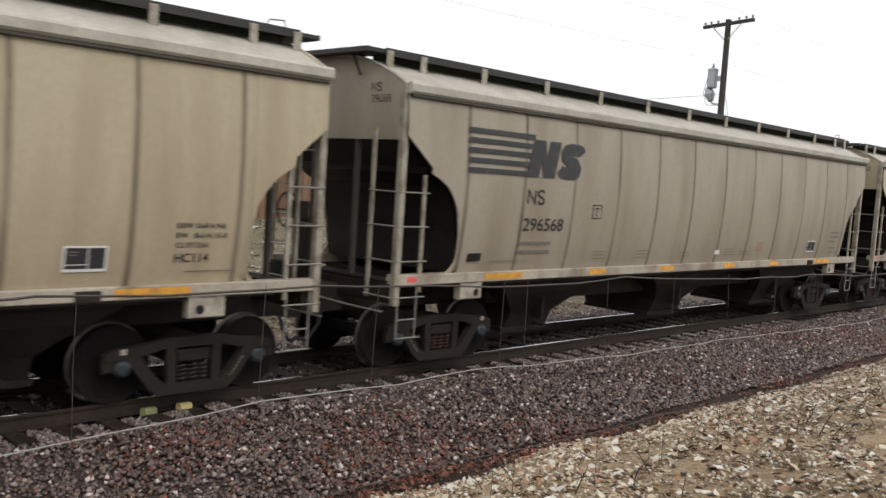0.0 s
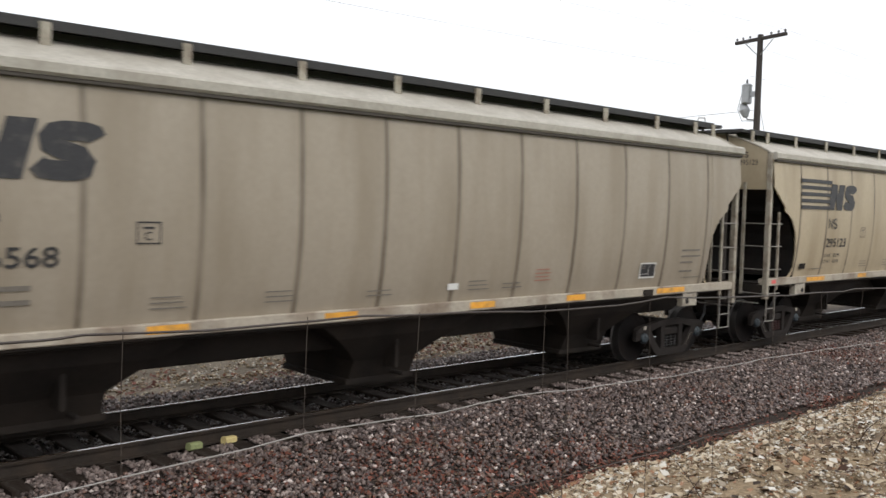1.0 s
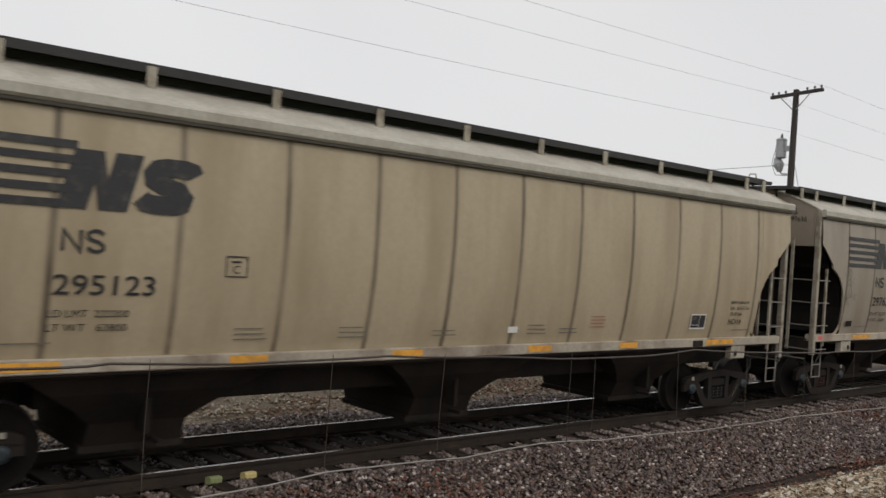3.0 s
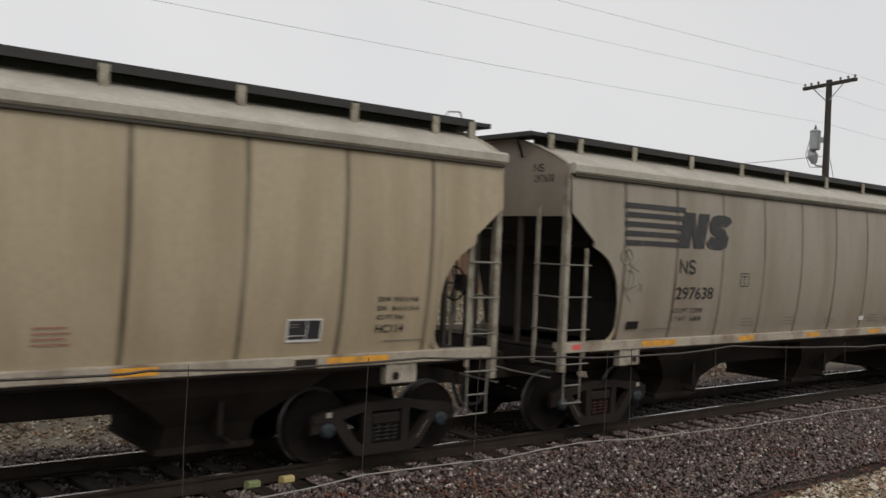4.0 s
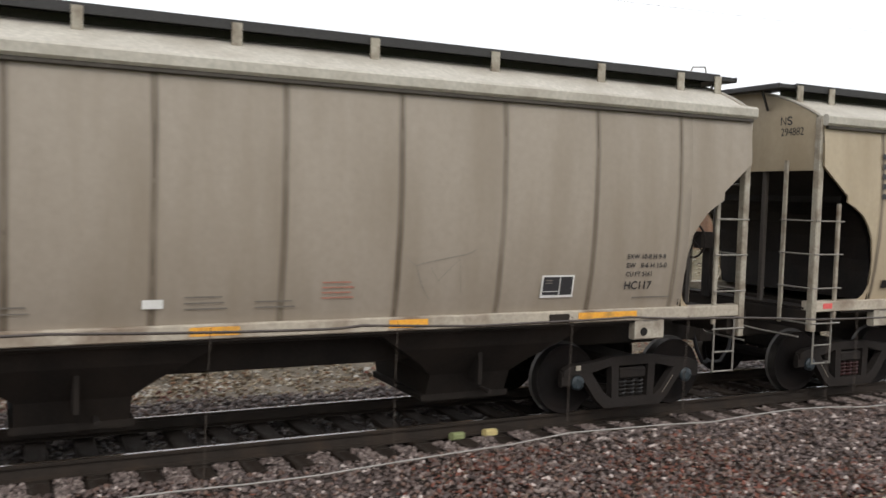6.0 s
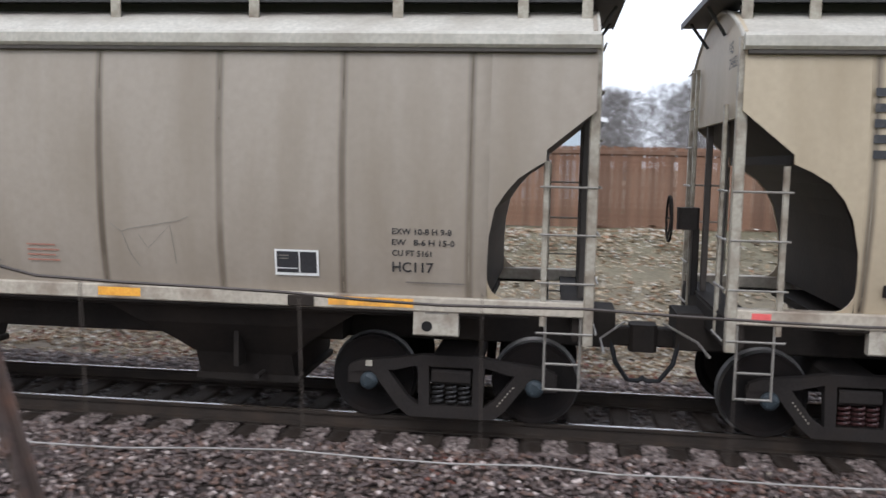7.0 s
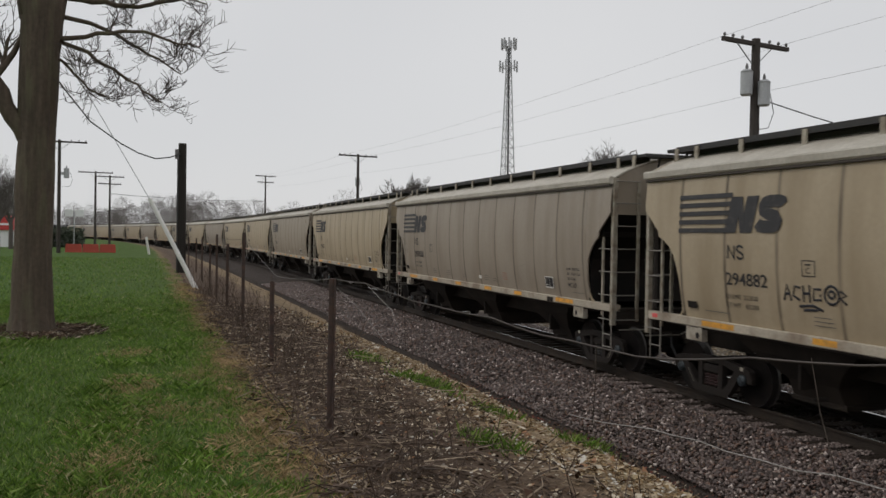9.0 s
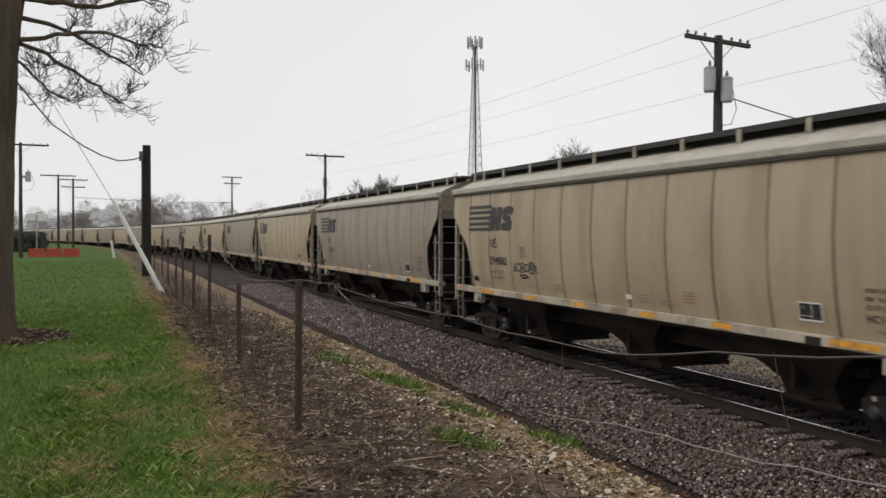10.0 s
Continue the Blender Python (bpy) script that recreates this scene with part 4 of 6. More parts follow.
def lettering(car, number, clear, right, logo=True, tint="decal", weights=("222200", "63800")):
    """Paint on the camera side of one car."""
    if logo:
        for q in range(5):
            m = Mesh()
            banded(m, -7.08, 2.926 + 0.1435 * q, 1.5 - 0.035 * (4 - q), 0.078, 1)
            part("stripe", m, tint, car, "dark painted stripe")
        mark_on_side(car, "block_mark", mark_shapes(1.36, 0.58), -5.76, 2.925, tint, "dark painted block mark")
    mark_on_side(car, "small_mark", small_mark(0.4, 0.21, 0.038), -5.67, 2.51, tint)
    m = Mesh()
    if number:
        v, f = flat_text(number, 0.29, bold=0.0025)
        on_side(m, v, f, -5.73, 2.08, wide=1.02, tall=0.205)
    else:
        banded(m, -5.73, 2.08, 1.06, 0.19, 2)
    part("road_number", m, tint, car)
    for text, z in (("LD LMT  " + weights[0], 1.86), ("LT WT   " + weights[1], 1.72)):
        m = Mesh()
        if clear:
            v, f = flat_text(text, 0.1)
            on_side(m, v, f, -5.76, z, wide=0.8, tall=0.075)
        else:
            banded(m, -5.76, z, 0.8, 0.05, 1)
        part("weight_stencil", m, "faded" if not clear else tint, car)
    # boxed inspection symbol
    m = Mesh()
    for a, b, w, h in ((-3.94, 2.3, 0.27, 0.014), (-3.94, 2.52, 0.27, 0.014), (-3.94, 2.3, 0.014, 0.23), (-3.684, 2.3, 0.014, 0.23)):
        banded(m, a, b, w, h, 1)
    box = part("inspection_box", m, tint, car)
    m = Mesh()
    v, f = flat_text("C", 0.12)
    on_side(m, v, f, -3.85, 2.34, wide=0.08, tall=0.09)
    part("box_letter", m, tint, box)
    m = Mesh()
    banded(m, -3.87, 2.46, 0.12, 0.02, 1)
    part("box_bar", m, tint, box)
    # clearance stencils at the other end
    for text, z, w, tall in (("EXW 10-8 H 9-8", 2.08, 0.6, 0.062), ("EW   8-6 H 15-0", 1.97, 0.63, 0.062), ("CU FT 5161", 1.86, 0.4, 0.062), (right, 1.695, 0.42, 0.105)):
        m = Mesh()
        if right:
            v, f = flat_text(text, 0.1, bold=0.0015)
            on_side(m, v, f, 6.28, z, wide=w, tall=tall)
        else:
            banded(m, 6.28, z, w, 0.03, 1)
        part("clearance_stencil", m, tint if right else "faded", car)
    m = Mesh()
    banded(m, 6.42, 1.585, 0.6, 0.014, 1)
    part("small_notice", m, "faded", car)
    # mark and number on the end wall
    for v, f in small_mark(0.2, 0.11, 0.02):
        m = Mesh()
        m.add([(-HALF - 0.006, -0.8 - x, 3.97 + y) for x, y in v], f)
        part("end_mark", m, tint, car)
    if number:
        m = Mesh()
        v, f = flat_text(number, 0.16)
        xs = max(p[0] for p in v)
        m.add([(-HALF - 0.006, -0.8 - 0.42 * x / xs, 3.81 + y) for x, y in v], f)
        part("end_number", m, tint, car)


def scrawl(car, strokes, material, label, r=0.016):
    m = Mesh()
    for st in strokes:
        m.tube([(s, -half_width(z) - 0.014, z) for s, z in st], r, 4)
    for i, p in enumerate(m.v):
        z = p[2]
        m.v[i] = (p[0], min(-half_width(z) - 0.014, p[1] * 0.2 + 0.8 * (-half_width(z) - 0.017)), z)
    part("graffiti", m, material, car, label)


CARS = {}
model = build_car()
FIRST, LAST = -12, 5
NUMBERS = {0: ("296568", False, None), 1: ("295123", True, "HC114"), 2: ("297638", True, "HC117"), 3: ("294882", True, "HC114"), -1: (None, False, "HC114")}


def travel(t):
    """How far the train has gone at t; it slows a little."""
    return V * t -0.01076 * (t - 5) ** 2 -0.001304 * (t - 5) ** 3


def car_pose(k, t):
    x = X0 + k * PITCH + 9.613 - travel(t)
    return pose(x, C + bend(x), 0, 0, 0, math.degrees(math.atan(slope(x))))


def make_train():
    for k in range(FIRST, LAST + 1):
        car = model if k == LAST else copy_thing(model, car_pose(k, 0))
        CARS[k] = car
    for k, car in CARS.items():
        number, clear, right = NUMBERS.get(k, (None, False, None))
        lettering(car, number, clear, right, logo=k not in (-3, -6, -7, -10), weights=("222700", "63300") if k == 3 else ("222200", "63800"))
    paints = ("paint", "paint_grey", "paint_yellow", "paint_dark")
    for k, car in CARS.items():
        choice = {-1: "paint_yellow", 0: "paint_grey", 1: "paint_yellow", 2: "paint_dark", 3: "paint"}.get(k, paints[(k * 7) % 4])
        for o in car.children:
            if o.name.startswith(("side_sheet", "end_wall")):
                o.material_slots[0].link = "OBJECT"
                o.material_slots[0].material = M[choice]
    CARS[1]["label"] = "yellowish tan steel covered hopper car numbered 295123, on black trucks"
    CARS[0]["label"] = "tan-grey covered hopper car numbered 296568, grimy seams, on black trucks"
    CARS[2]["label"] = "greyish tan covered hopper car numbered 297638 with faint graffiti"
    CARS[3]["label"] = "tan covered hopper car numbered 294882 with black graffiti tag"
    loop = lambda s, z, a, b, n=14, w0=0.0, w1=6.4: [(s + a * math.cos(w), z + b * math.sin(w)) for w in np.linspace(w0, w1, n)]
    scrawl(CARS[2], [loop(-7.02, 2.75, 0.14, 0.12), loop(-6.95, 2.4, 0.13, 0.15), [(-7.1, 2.95), (-6.9, 2.6), (-6.98, 2.2), (-6.85, 2.05)],
                     [(-6.72, 2.7), (-6.88, 2.6), (-6.7, 2.52)], [(-6.7, 2.35), (-6.6, 2.2)], [(-6.58, 2.33), (-6.72, 2.22)], [(-7.15, 2.3), (-7.0, 2.22), (-6.75, 2.3)]],
           "spray", "thin grey graffiti scrawl", 0.012)
    scrawl(CARS[2], [[(3.3, 2.1), (3.42, 2.02), (3.5, 2.05), (4.05, 2.15), (4.15, 2.2)], [(3.42, 2.02), (3.5, 1.8), (3.6, 1.65)], [(3.6, 2.0), (3.7, 1.85), (3.95, 2.1), (4.0, 1.7)]],
           "spray", "faint grey graffiti", 0.004)
    tag = []
    for q, st in enumerate(([(0, 0), (0.08, 0.24), (0.16, 0)], [(0.03, 0.1), (0.14, 0.1)], [(0.36, 0.2), (0.24, 0.22), (0.2, 0.08), (0.34, 0.02)], [(0.42, 0.0), (0.42, 0.24)], [(0.42, 0.12), (0.54, 0.13)],
                            [(0.55, 0.0), (0.55, 0.25)], [(0.78, 0.2), (0.64, 0.2), (0.62, 0.04), (0.78, 0.05), (0.76, 0.13)], loop(0.98, 0.13, 0.14, 0.13), loop(0.98, 0.14, 0.06, 0.05), [(1.15, 0.2), (1.26, 0.14), (1.14, 0.1), (1.26, 0.02)], [(0.32, -0.07), (0.6, -0.04), (0.8, -0.1)], [(0.4, -0.12), (0.7, -0.1)])):
        tag.append([(-4.35 + s, 1.93 + z) for s, z in st])
    scrawl(CARS[3], tag, "sprayblack", "black graffiti tag", 0.02)


make_train()


def locomotive():
    loco = thing("locomotive", "black diesel locomotive at the head of the train", "locomotive")
    part("frame", Mesh().box((-10.6, -1.5, 1.2), (10.6, 1.5, 1.65), 0.03), "loco", loco)
    part("hood", Mesh().box((-5.5, -0.95, 1.65), (10.0, 0.95, 4.4), 0.12), "loco", loco)
    cab = part("cab", Mesh().box((-8.6, -1.5, 1.65), (-5.6, 1.5, 4.6), 0.1), "loco", loco)
    for side in (-1, 1):
        part("window", Mesh().box((-7.9, side * 1.5 - 0.01, 3.4), (-6.3, side * 1.5 + 0.01, 4.1), 0.005), "glass", cab)
    part("nose", Mesh().box((-10.3, -0.8, 1.65), (-8.6, 0.8, 3.2), 0.1), "loco", loco)
    part("fuel_tank", Mesh().box((-3.2, -1.4, 0.4), (3.2, 1.4, 1.2), 0.2), "loco", loco)
    part("radiator", Mesh().box((5.5, -1.4, 3.3), (9.8, 1.4, 4.55), 0.1), "loco", loco)
    for s in (-7, 7):
        t = part("truck", Mesh().box((s - 2.2, -1.2, 0.4), (s + 2.2, 1.2, 0.95), 0.1), "truckiron", loco)
        for a in (-1.7, 0, 1.7):
            part("wheelset", Mesh().lathe([(-0.8, 0.5), (0.8, 0.5)], (s + a, 0, 0.5), 20), "wheel", t)
    return loco


ENGINE = locomotive()


# ---------------------------------------------------------------- the wire fence
def fence():
    f = thing("wire_fence", "old sagging wire fence on rusty steel posts along the verge", "fence")
    top = [(-40, 1.9, 2.435), (-25.5, 1.9, 2.635), (-17, 1.75, 2.685), (-12, 1.65, 2.235), (-8, 1.6, 2.395), (-7.35, 1.74, 2.385), (-5.3, 2.05, 2.285), (-4.0, 2.3, 2.219), (-3.2, 2.36, 2.308), (-2.45, 2.46, 2.39), (-2.05, 2.47, 2.44), (-1.62, 2.48, 2.545), (-1.34, 2.6, 2.445), (-0.92, 2.8, 2.405),
           (0.23, 3.1, 2.335), (1.1, 3.1, 2.315), (1.25, 3.1, 2.320), (2.43, 3.1, 2.310), (2.8, 3.1, 2.295), (4.7, 3.1, 2.270), (7.6, 3.1, 2.205), (10, 3.1, 2.175), (16, 3.15, 2.135), (30, 3.3, 2.135)]
    mid = [(-5.6, 2.75, 1.6), (-4.66, 2.8, 1.697), (-4.2, 2.8, 1.731), (-3.7, 2.8, 1.742), (-3.2, 2.8, 1.8), (-2.49, 2.8, 1.86), (-2.16, 2.8, 1.92), (-1.86, 2.8, 1.895), (-1.63, 2.8, 1.88), (-1.2, 2.8, 1.888), (-0.76, 3.1, 1.806), (0.1, 3.1, 1.81), (1.1, 3.1, 1.800), (2.15, 3.1, 1.855), (3.4, 3.1, 1.845), (6.2, 3.1, 1.785), (10, 3.1, 1.735), (16, 3.15, 1.685), (30, 3.3, 1.635)]
    low = [(-1.2, 2.6, 1.335), (0, 3.1, 1.335), (2.0, 3.1, 1.405), (3.3, 3.1, 1.395), (4.3, 3.1, 1.355), (5.2, 3.1, 1.355), (8, 3.1, 1.295), (12, 3.1, 1.235), (20, 3.2, 1.185)]
    rng = random.Random(8)
    for line, r, metal in ((top, 0.005, "wire"), (mid, 0.0033, "oldwire"), (low, 0.0032, "wire")):
        pts = []
        for a, b in zip(line, line[1:]):
            n = max(2, int((b[0] - a[0]) / 0.22))
            for k in range(n):
                q = k / n
                sag = -0.025 * math.sin(math.pi * q) * min(1, (b[0] - a[0]) / 2)
                pts.append((a[0] + (b[0] - a[0]) * q, a[1] + (b[1] - a[1]) * q + rng.uniform(-0.006, 0.006), a[2] + (b[2] - a[2]) * q + sag + rng.uniform(-0.006, 0.006)))
        pts.append(line[-1])
        part("line_wire", Mesh().tube(pts, r, 5), metal, f)
    # upright stay wires of the mesh
    stays = [1.39, 2.15, 2.74, 3.6] + [3.79 + 0.75 * k for k in range(14)]
    for x in [-0.1, 0.72] + stays:
        zt = float(np.interp(x, [p[0] for p in top], [p[2] for p in top])) + 0.01
        lean = rng.uniform(-0.05, 0.05)
        zl = 1.0
        pts = [(x + lean * (1 - q), 3.1 + rng.uniform(-0.01, 0.01), zl + (zt - zl) * q) for q in np.linspace(0, 1, 6)]
        part("stay_wire", Mesh().tube(pts, 0.0017, 4), "rustwire", f)

    # two stouter stays beside the leaning post
    for x, y, zt in ((-1.22, 2.62, 2.43), (-0.64, 2.85, 2.37)):
        part("stay_wire", Mesh().tube([(x + 0.04, y, 1.15), (x + 0.025, y, 1.7), (x, y, zt)], 0.0026, 5), "rustwire", f)
    for x, lean in ((-2.9, 0.1), (-4.3, -0.12), (-5.6, 0.12), (-6.6, -0.1)):
        zt = float(np.interp(x, [p[0] for p in top], [p[2] for p in top])) + 0.01
        yt = float(np.interp(x, [p[0] for p in top], [p[1] for p in top]))
        part("stay_wire", Mesh().tube([(x + lean, yt + 0.05, zt - 0.45), (x + lean * 0.3, yt + 0.02, zt - 0.2), (x, yt, zt)], 0.0023, 4), "rustwire", f)

    def steel_post(base, tip, w=0.045):
        b, t = Vector(base), Vector(tip)
        d = (t - b).normalized()
        sx = Vector((1, 0, 0)) - d * d.x
        sx.normalize()
        sy = d.cross(sx)
        sec = [(-w, -0.006), (-0.008, -0.006), (-0.008, -0.05), (0.008, -0.05), (0.008, -0.006), (w, -0.006), (w, 0.006), (-w, 0.006)]
        m = Mesh()
        m.strip([[b + sx * p + sy * q + d * 0 for p, q in sec], [t + sx * p + sy * q for p, q in sec]], close=True)
        m.add([t + sx * p + sy * q for p, q in sec], [tuple(range(8))])
        n = int((t - b).length / 0.09)
        for k in range(2, n):
            c = b + (t - b) * (k / n)
            m.tube([c - sy * 0.05, c - sy * 0.066], 0.009, 5)
        return m

    part("fence_post", steel_post((-1.0, 2.49, 0.85), (-1.6, 2.49, 2.84), 0.033), "tpost", f, "leaning rusty steel post")
    for bx, by, bz, h, lean in ((-7.75, 1.56, 0.95, 1.46, 0.02), (-12.2, 1.65, 0.95, 1.2, -0.05), (-17, 1.75, 0.95, 1.85, 0.03), (-21, 1.8, 0.95, 1.6, 0.1), (-25.5, 1.9, 0.95, 1.8, -0.04), (-29, 1.95, 0.95, 1.5, 0.05), (-34, 2.0, 0.95, 1.7, 0.0), (-40, 2.1, 0.95, 1.6, 0.06), (-47, 2.1, 0.95, 1.6, 0.0), (12.5, 3.1, 0.7, 1.6, -0.2), (19, 3.2, 0.7, 1.6, 0.1)):
        part("fence_post", steel_post((bx, by, bz), (bx + lean, by, bz + h), 0.035), "tpost", f, "rusty steel post")
    # loose wire ends by the corner post
    part("loose_wire", Mesh().tube([(-7.75, 1.58, 2.33), (-7.55, 1.7, 2.2), (-7.35, 1.82, 2.02), (-7.25, 1.9, 1.9)], 0.0026, 4), "oldwire", f, "pale loose wire end")
    part("loose_wire", Mesh().tube([(-7.2, 1.72, 2.38), (-6.9, 1.85, 2.2), (-6.85, 1.88, 2.08)], 0.0022, 4), "oldwire", f)


fence()


# ---------------------------------------------------------------- beyond the track
def board_fence():
    f = thing("wooden_fence", "tall weathered cedar board fence behind the track", "fence")
    rng = random.Random(3)
    data = []
    for k in range(6):
        h = 1.85 + 0.004 * k
        m = Mesh().prism([(-0.068, 0), (0.068, 0), (0.068, h - 0.03), (0.04, h), (-0.04, h), (-0.068, h - 0.03)], -0.01, 0.01)
        data.append(m.data("board", M["cedar"]))
    x = -17.0
    while x < 22:
        ob = new("board", rng.choice(data))
        ob.parent = f
        ob.matrix_basis = pose(x, 21 + rng.uniform(-0.008, 0.008), 1.42 + rng.uniform(-0.008, 0.008), 0, rng.uniform(-0.4, 0.4), 0)
        x += 0.142
    part("top_rail", Mesh().box((-17, 20.955, 3.1), (22, 20.985, 3.2), 0.006), "cedar", f, "dark rail along the top of the boards")
    for z in (1.7, 2.35, 3.0):
        part("fence_rail", Mesh().box((-17, 21.02, z - 0.045), (22, 21.06, z + 0.045), 0.006), "cedar", f)
    for x in np.arange(-17, 22.1, 2.6):
        part("fence_post", Mesh().box((x - 0.05, 21.06, 1.2), (x + 0.05, 21.16, 3.3), 0.01), "cedar", f)


board_fence()


def house(x0, x1, y0, y1, eave, peak, base, name_label, wall="siding"):
    h = thing("house", name_label, "house")
    xm = (x0 + x1) / 2
    part("wall", Mesh().prism([(x0, base), (x1, base), (x1, eave), (xm, peak), (x0, eave)], y0, y1), wall, h)
    n = int((peak - base) / 0.18)
    for k in range(n):
        z = base + 0.18 * k
        half = (x1 - x0) / 2 * (1 if z < eave else max(0.02, (peak - z) / (peak - eave)))
        part("siding_board", Mesh().box((xm - half, y0 - 0.018, z), (xm + half, y0 - 0.002, z + 0.15)), wall, h)
    for a in (x0, x1):
        out = a + (0.5 if a > xm else -0.5)
        ze = eave - 0.5 * (peak - eave) / ((x1 - x0) / 2)
        m = Mesh().prism([(out, ze), (xm, peak), (xm, peak + 0.16), (out, ze + 0.16)], y0 - 0.35, y1 + 0.3)
        roof = part("roof", m, "shingle", h)
        m = Mesh().prism([(out, ze - 0.02), (xm, peak - 0.02), (xm, peak + 0.14), (out, ze + 0.14)], y0 - 0.39, y0 - 0.352)
        part("barge_board", m, "trimwhite", roof, "white roof trim")
    for wx in (xm - 2.6, xm + 2.2):
        win = part("window", Mesh().box((wx - 0.55, y0 - 0.05, base + 1.0), (wx + 0.55, y0 - 0.02, base + 2.2), 0.01), "trimwhite", h)
        part("pane", Mesh().box((wx - 0.46, y0 - 0.062, base + 1.08), (wx + 0.46, y0 - 0.051, base + 2.12)), "glass", win)


house(-12.5, 1.5, 35, 46, 4.6, 5.9, 1.5, "pale blue sided house with white trimmed gable")
house(13.0, 24.0, 38, 48, 4.2, 5.6, 1.5, "grey sided house behind the board fence")


# ---------------------------------------------------------------- poles and wires
def wire_between(m, a, b, sag, r=0.012, n=14):
    pts = []
    for k in range(n + 1):
        q = k / n
        pts.append((a[0] + (b[0] - a[0]) * q, a[1] + (b[1] - a[1]) * q, a[2] + (b[2] - a[2]) * q - 4 * sag * q * (1 - q)))
    m.tube(pts, r, 4)


def utility_pole(x, y, base, top, label, turn=0.0, arm=1.25, cans=(), second=False, r=0.15, lamp=False, arm_drop=0.15, can=0.19):
    p = thing("utility_pole", label, "utility pole", "utility poles")
    p.matrix_basis = pose(x, y, base, 0, 0, turn)
    h = top - base
    part("pole", Mesh().tube([(0, 0, -0.3), (0, 0, h * 0.5), (0, 0, h)], [r, r * 0.85, r * 0.7], 10), "polewood", p)

    def cross(z, a):
        c = part("crossarm", Mesh().box((-0.06, -a, z - 0.06), (0.06, a, z + 0.06), 0.01), "polewood", p)
        for s in (-1, 1):
            part("arm_brace", Mesh().tube([(-0.05, 0, z - 0.65), (-0.05, s * 0.7, z - 0.06)], 0.02, 4), "galv", c)
            for q in (0.95, 0.7, 0.42):
                part("insulator", Mesh().tube([(0, s * a * q, z + 0.06), (0, s * a * q, z + 0.09), (0, s * a * q, z + 0.1), (0, s * a * q, z + 0.15), (0, s * a * q, z + 0.18)], [0.02, 0.02, 0.045, 0.045, 0.02], 8), "porcelain", c)
        return c

    cross(h - arm_drop, arm)
    if second:
        cross(h - arm_drop - 0.9, arm * 0.8)
    for k, (dy, dx, z) in enumerate(cans):
        m = Mesh()
        m.tube([(dx, dy, z - 0.34), (dx, dy, z - 0.3), (dx, dy, z + 0.3), (dx, dy, z + 0.34), (dx, dy, z + 0.4)], [can * 0.8, can, can, can * 1.07, can * 0.7], 14)
        tank = part("transformer", m, "galv", p, "grey pole transformer can")
        part("bushing", Mesh().tube([(dx, dy, z + 0.38), (dx, dy, z + 0.48), (dx, dy, z + 0.58)], [0.04, 0.045, 0.02], 8), "porcelain", tank)
        part("hanger", Mesh().box((min(0, dx) - 0.03, min(0, dy) - 0.03, z - 0.1), (max(0, dx) + 0.03, max(0, dy) + 0.03, z + 0.1), 0.01), "galv", tank)
        part("lead", Mesh().tube([(dx, dy + 0.24, z + 0.1), (dx, dy + 0.42, z - 0.5), (dx, dy + 0.2, z - 0.95), (0, dy * 0.3, z - 1.0)], 0.012, 5), "cable", tank)
    if lamp:
        l = part("lamp_arm", Mesh().tube([(0, 0, h - 3.1), (0, 0.45, h - 3.05), (0, 0.6, h - 2.9)], 0.03, 6), "galv", p)
        part("lamp_head", Mesh().tube([(0, 0.55, h - 2.95), (0, 0.62, h - 2.7), (0, 0.72, h - 2.45)], [0.1, 0.2, 0.12], 10), "galv", l)
    return p


YP = 16.6


def poles():
    wires = thing("overhead_wire", "thin overhead conductors between the poles", "overhead wire")
    utility_pole(30.95, YP, 0.2, 9.33, "dark timber utility pole with transformer can and lamp", -16, 1.2, ((0.55, 0.0, 7.0),), lamp=True)
    utility_pole(-21.87, YP, 0.2, 8.62, "dark timber utility pole with two transformer cans", 12, 1.35, ((-0.36, 0.0, 7.1), (0.02, 0.3, 6.8)), r=0.17, can=0.17)
    utility_pole(-72.8, YP, 0.2, 9.5, "distant timber pole with single crossarm and grey can", 10, 1.7, ((0.1, -0.3, 7.0),))
    utility_pole(-133.4, YP, 0.5, 11.4, "distant timber pole with two crossarms", 20, 1.6, second=True)
    utility_pole(84, YP, 0.2, 9.4, "distant timber utility pole", -8, 1.2)
    ends = [(-133.4, 11.3), (-72.8, 9.45), (-21.87, 8.6), (30.95, 9.32), (84, 9.3)]
    for (xa, za), (xb, zb) in zip(ends, ends[1:]):
        for dy, dz in ((-1.15, 0), (1.15, 0), (0.2, -1.5)):
            m = Mesh()
            wire_between(m, (xa, YP + dy, za + dz), (xb, YP + dy, zb + dz), 0.3, 0.0045)
            part("conductor", m, "thincable", wires)
    # line over the road
    m = Mesh()
    wire_between(m, (-119.9, -4.3, 7.5), (-133.4, YP, 7.6), 0.25, 0.03)
    part("road_line", m, "cable", wires)
    # service drops
    m = Mesh()
    wire_between(m, (-21.87, YP + 0.2, 6.9), (-12.4, 34.9, 4.5), 1.3, 0.017)
    part("service_drop", m, "cable", wires)
    m = Mesh()
    wire_between(m, (30.95, YP, 6.6), (16, 38, 4.4), 0.2, 0.012)
    part("service_drop", m, "thincable", wires)
    m = Mesh()
    m.tube([(30.95, YP, 7.1), (34.2, YP, 0.2)], 0.012, 4)
    part("guy_wire", m, "thincable", wires)


poles()


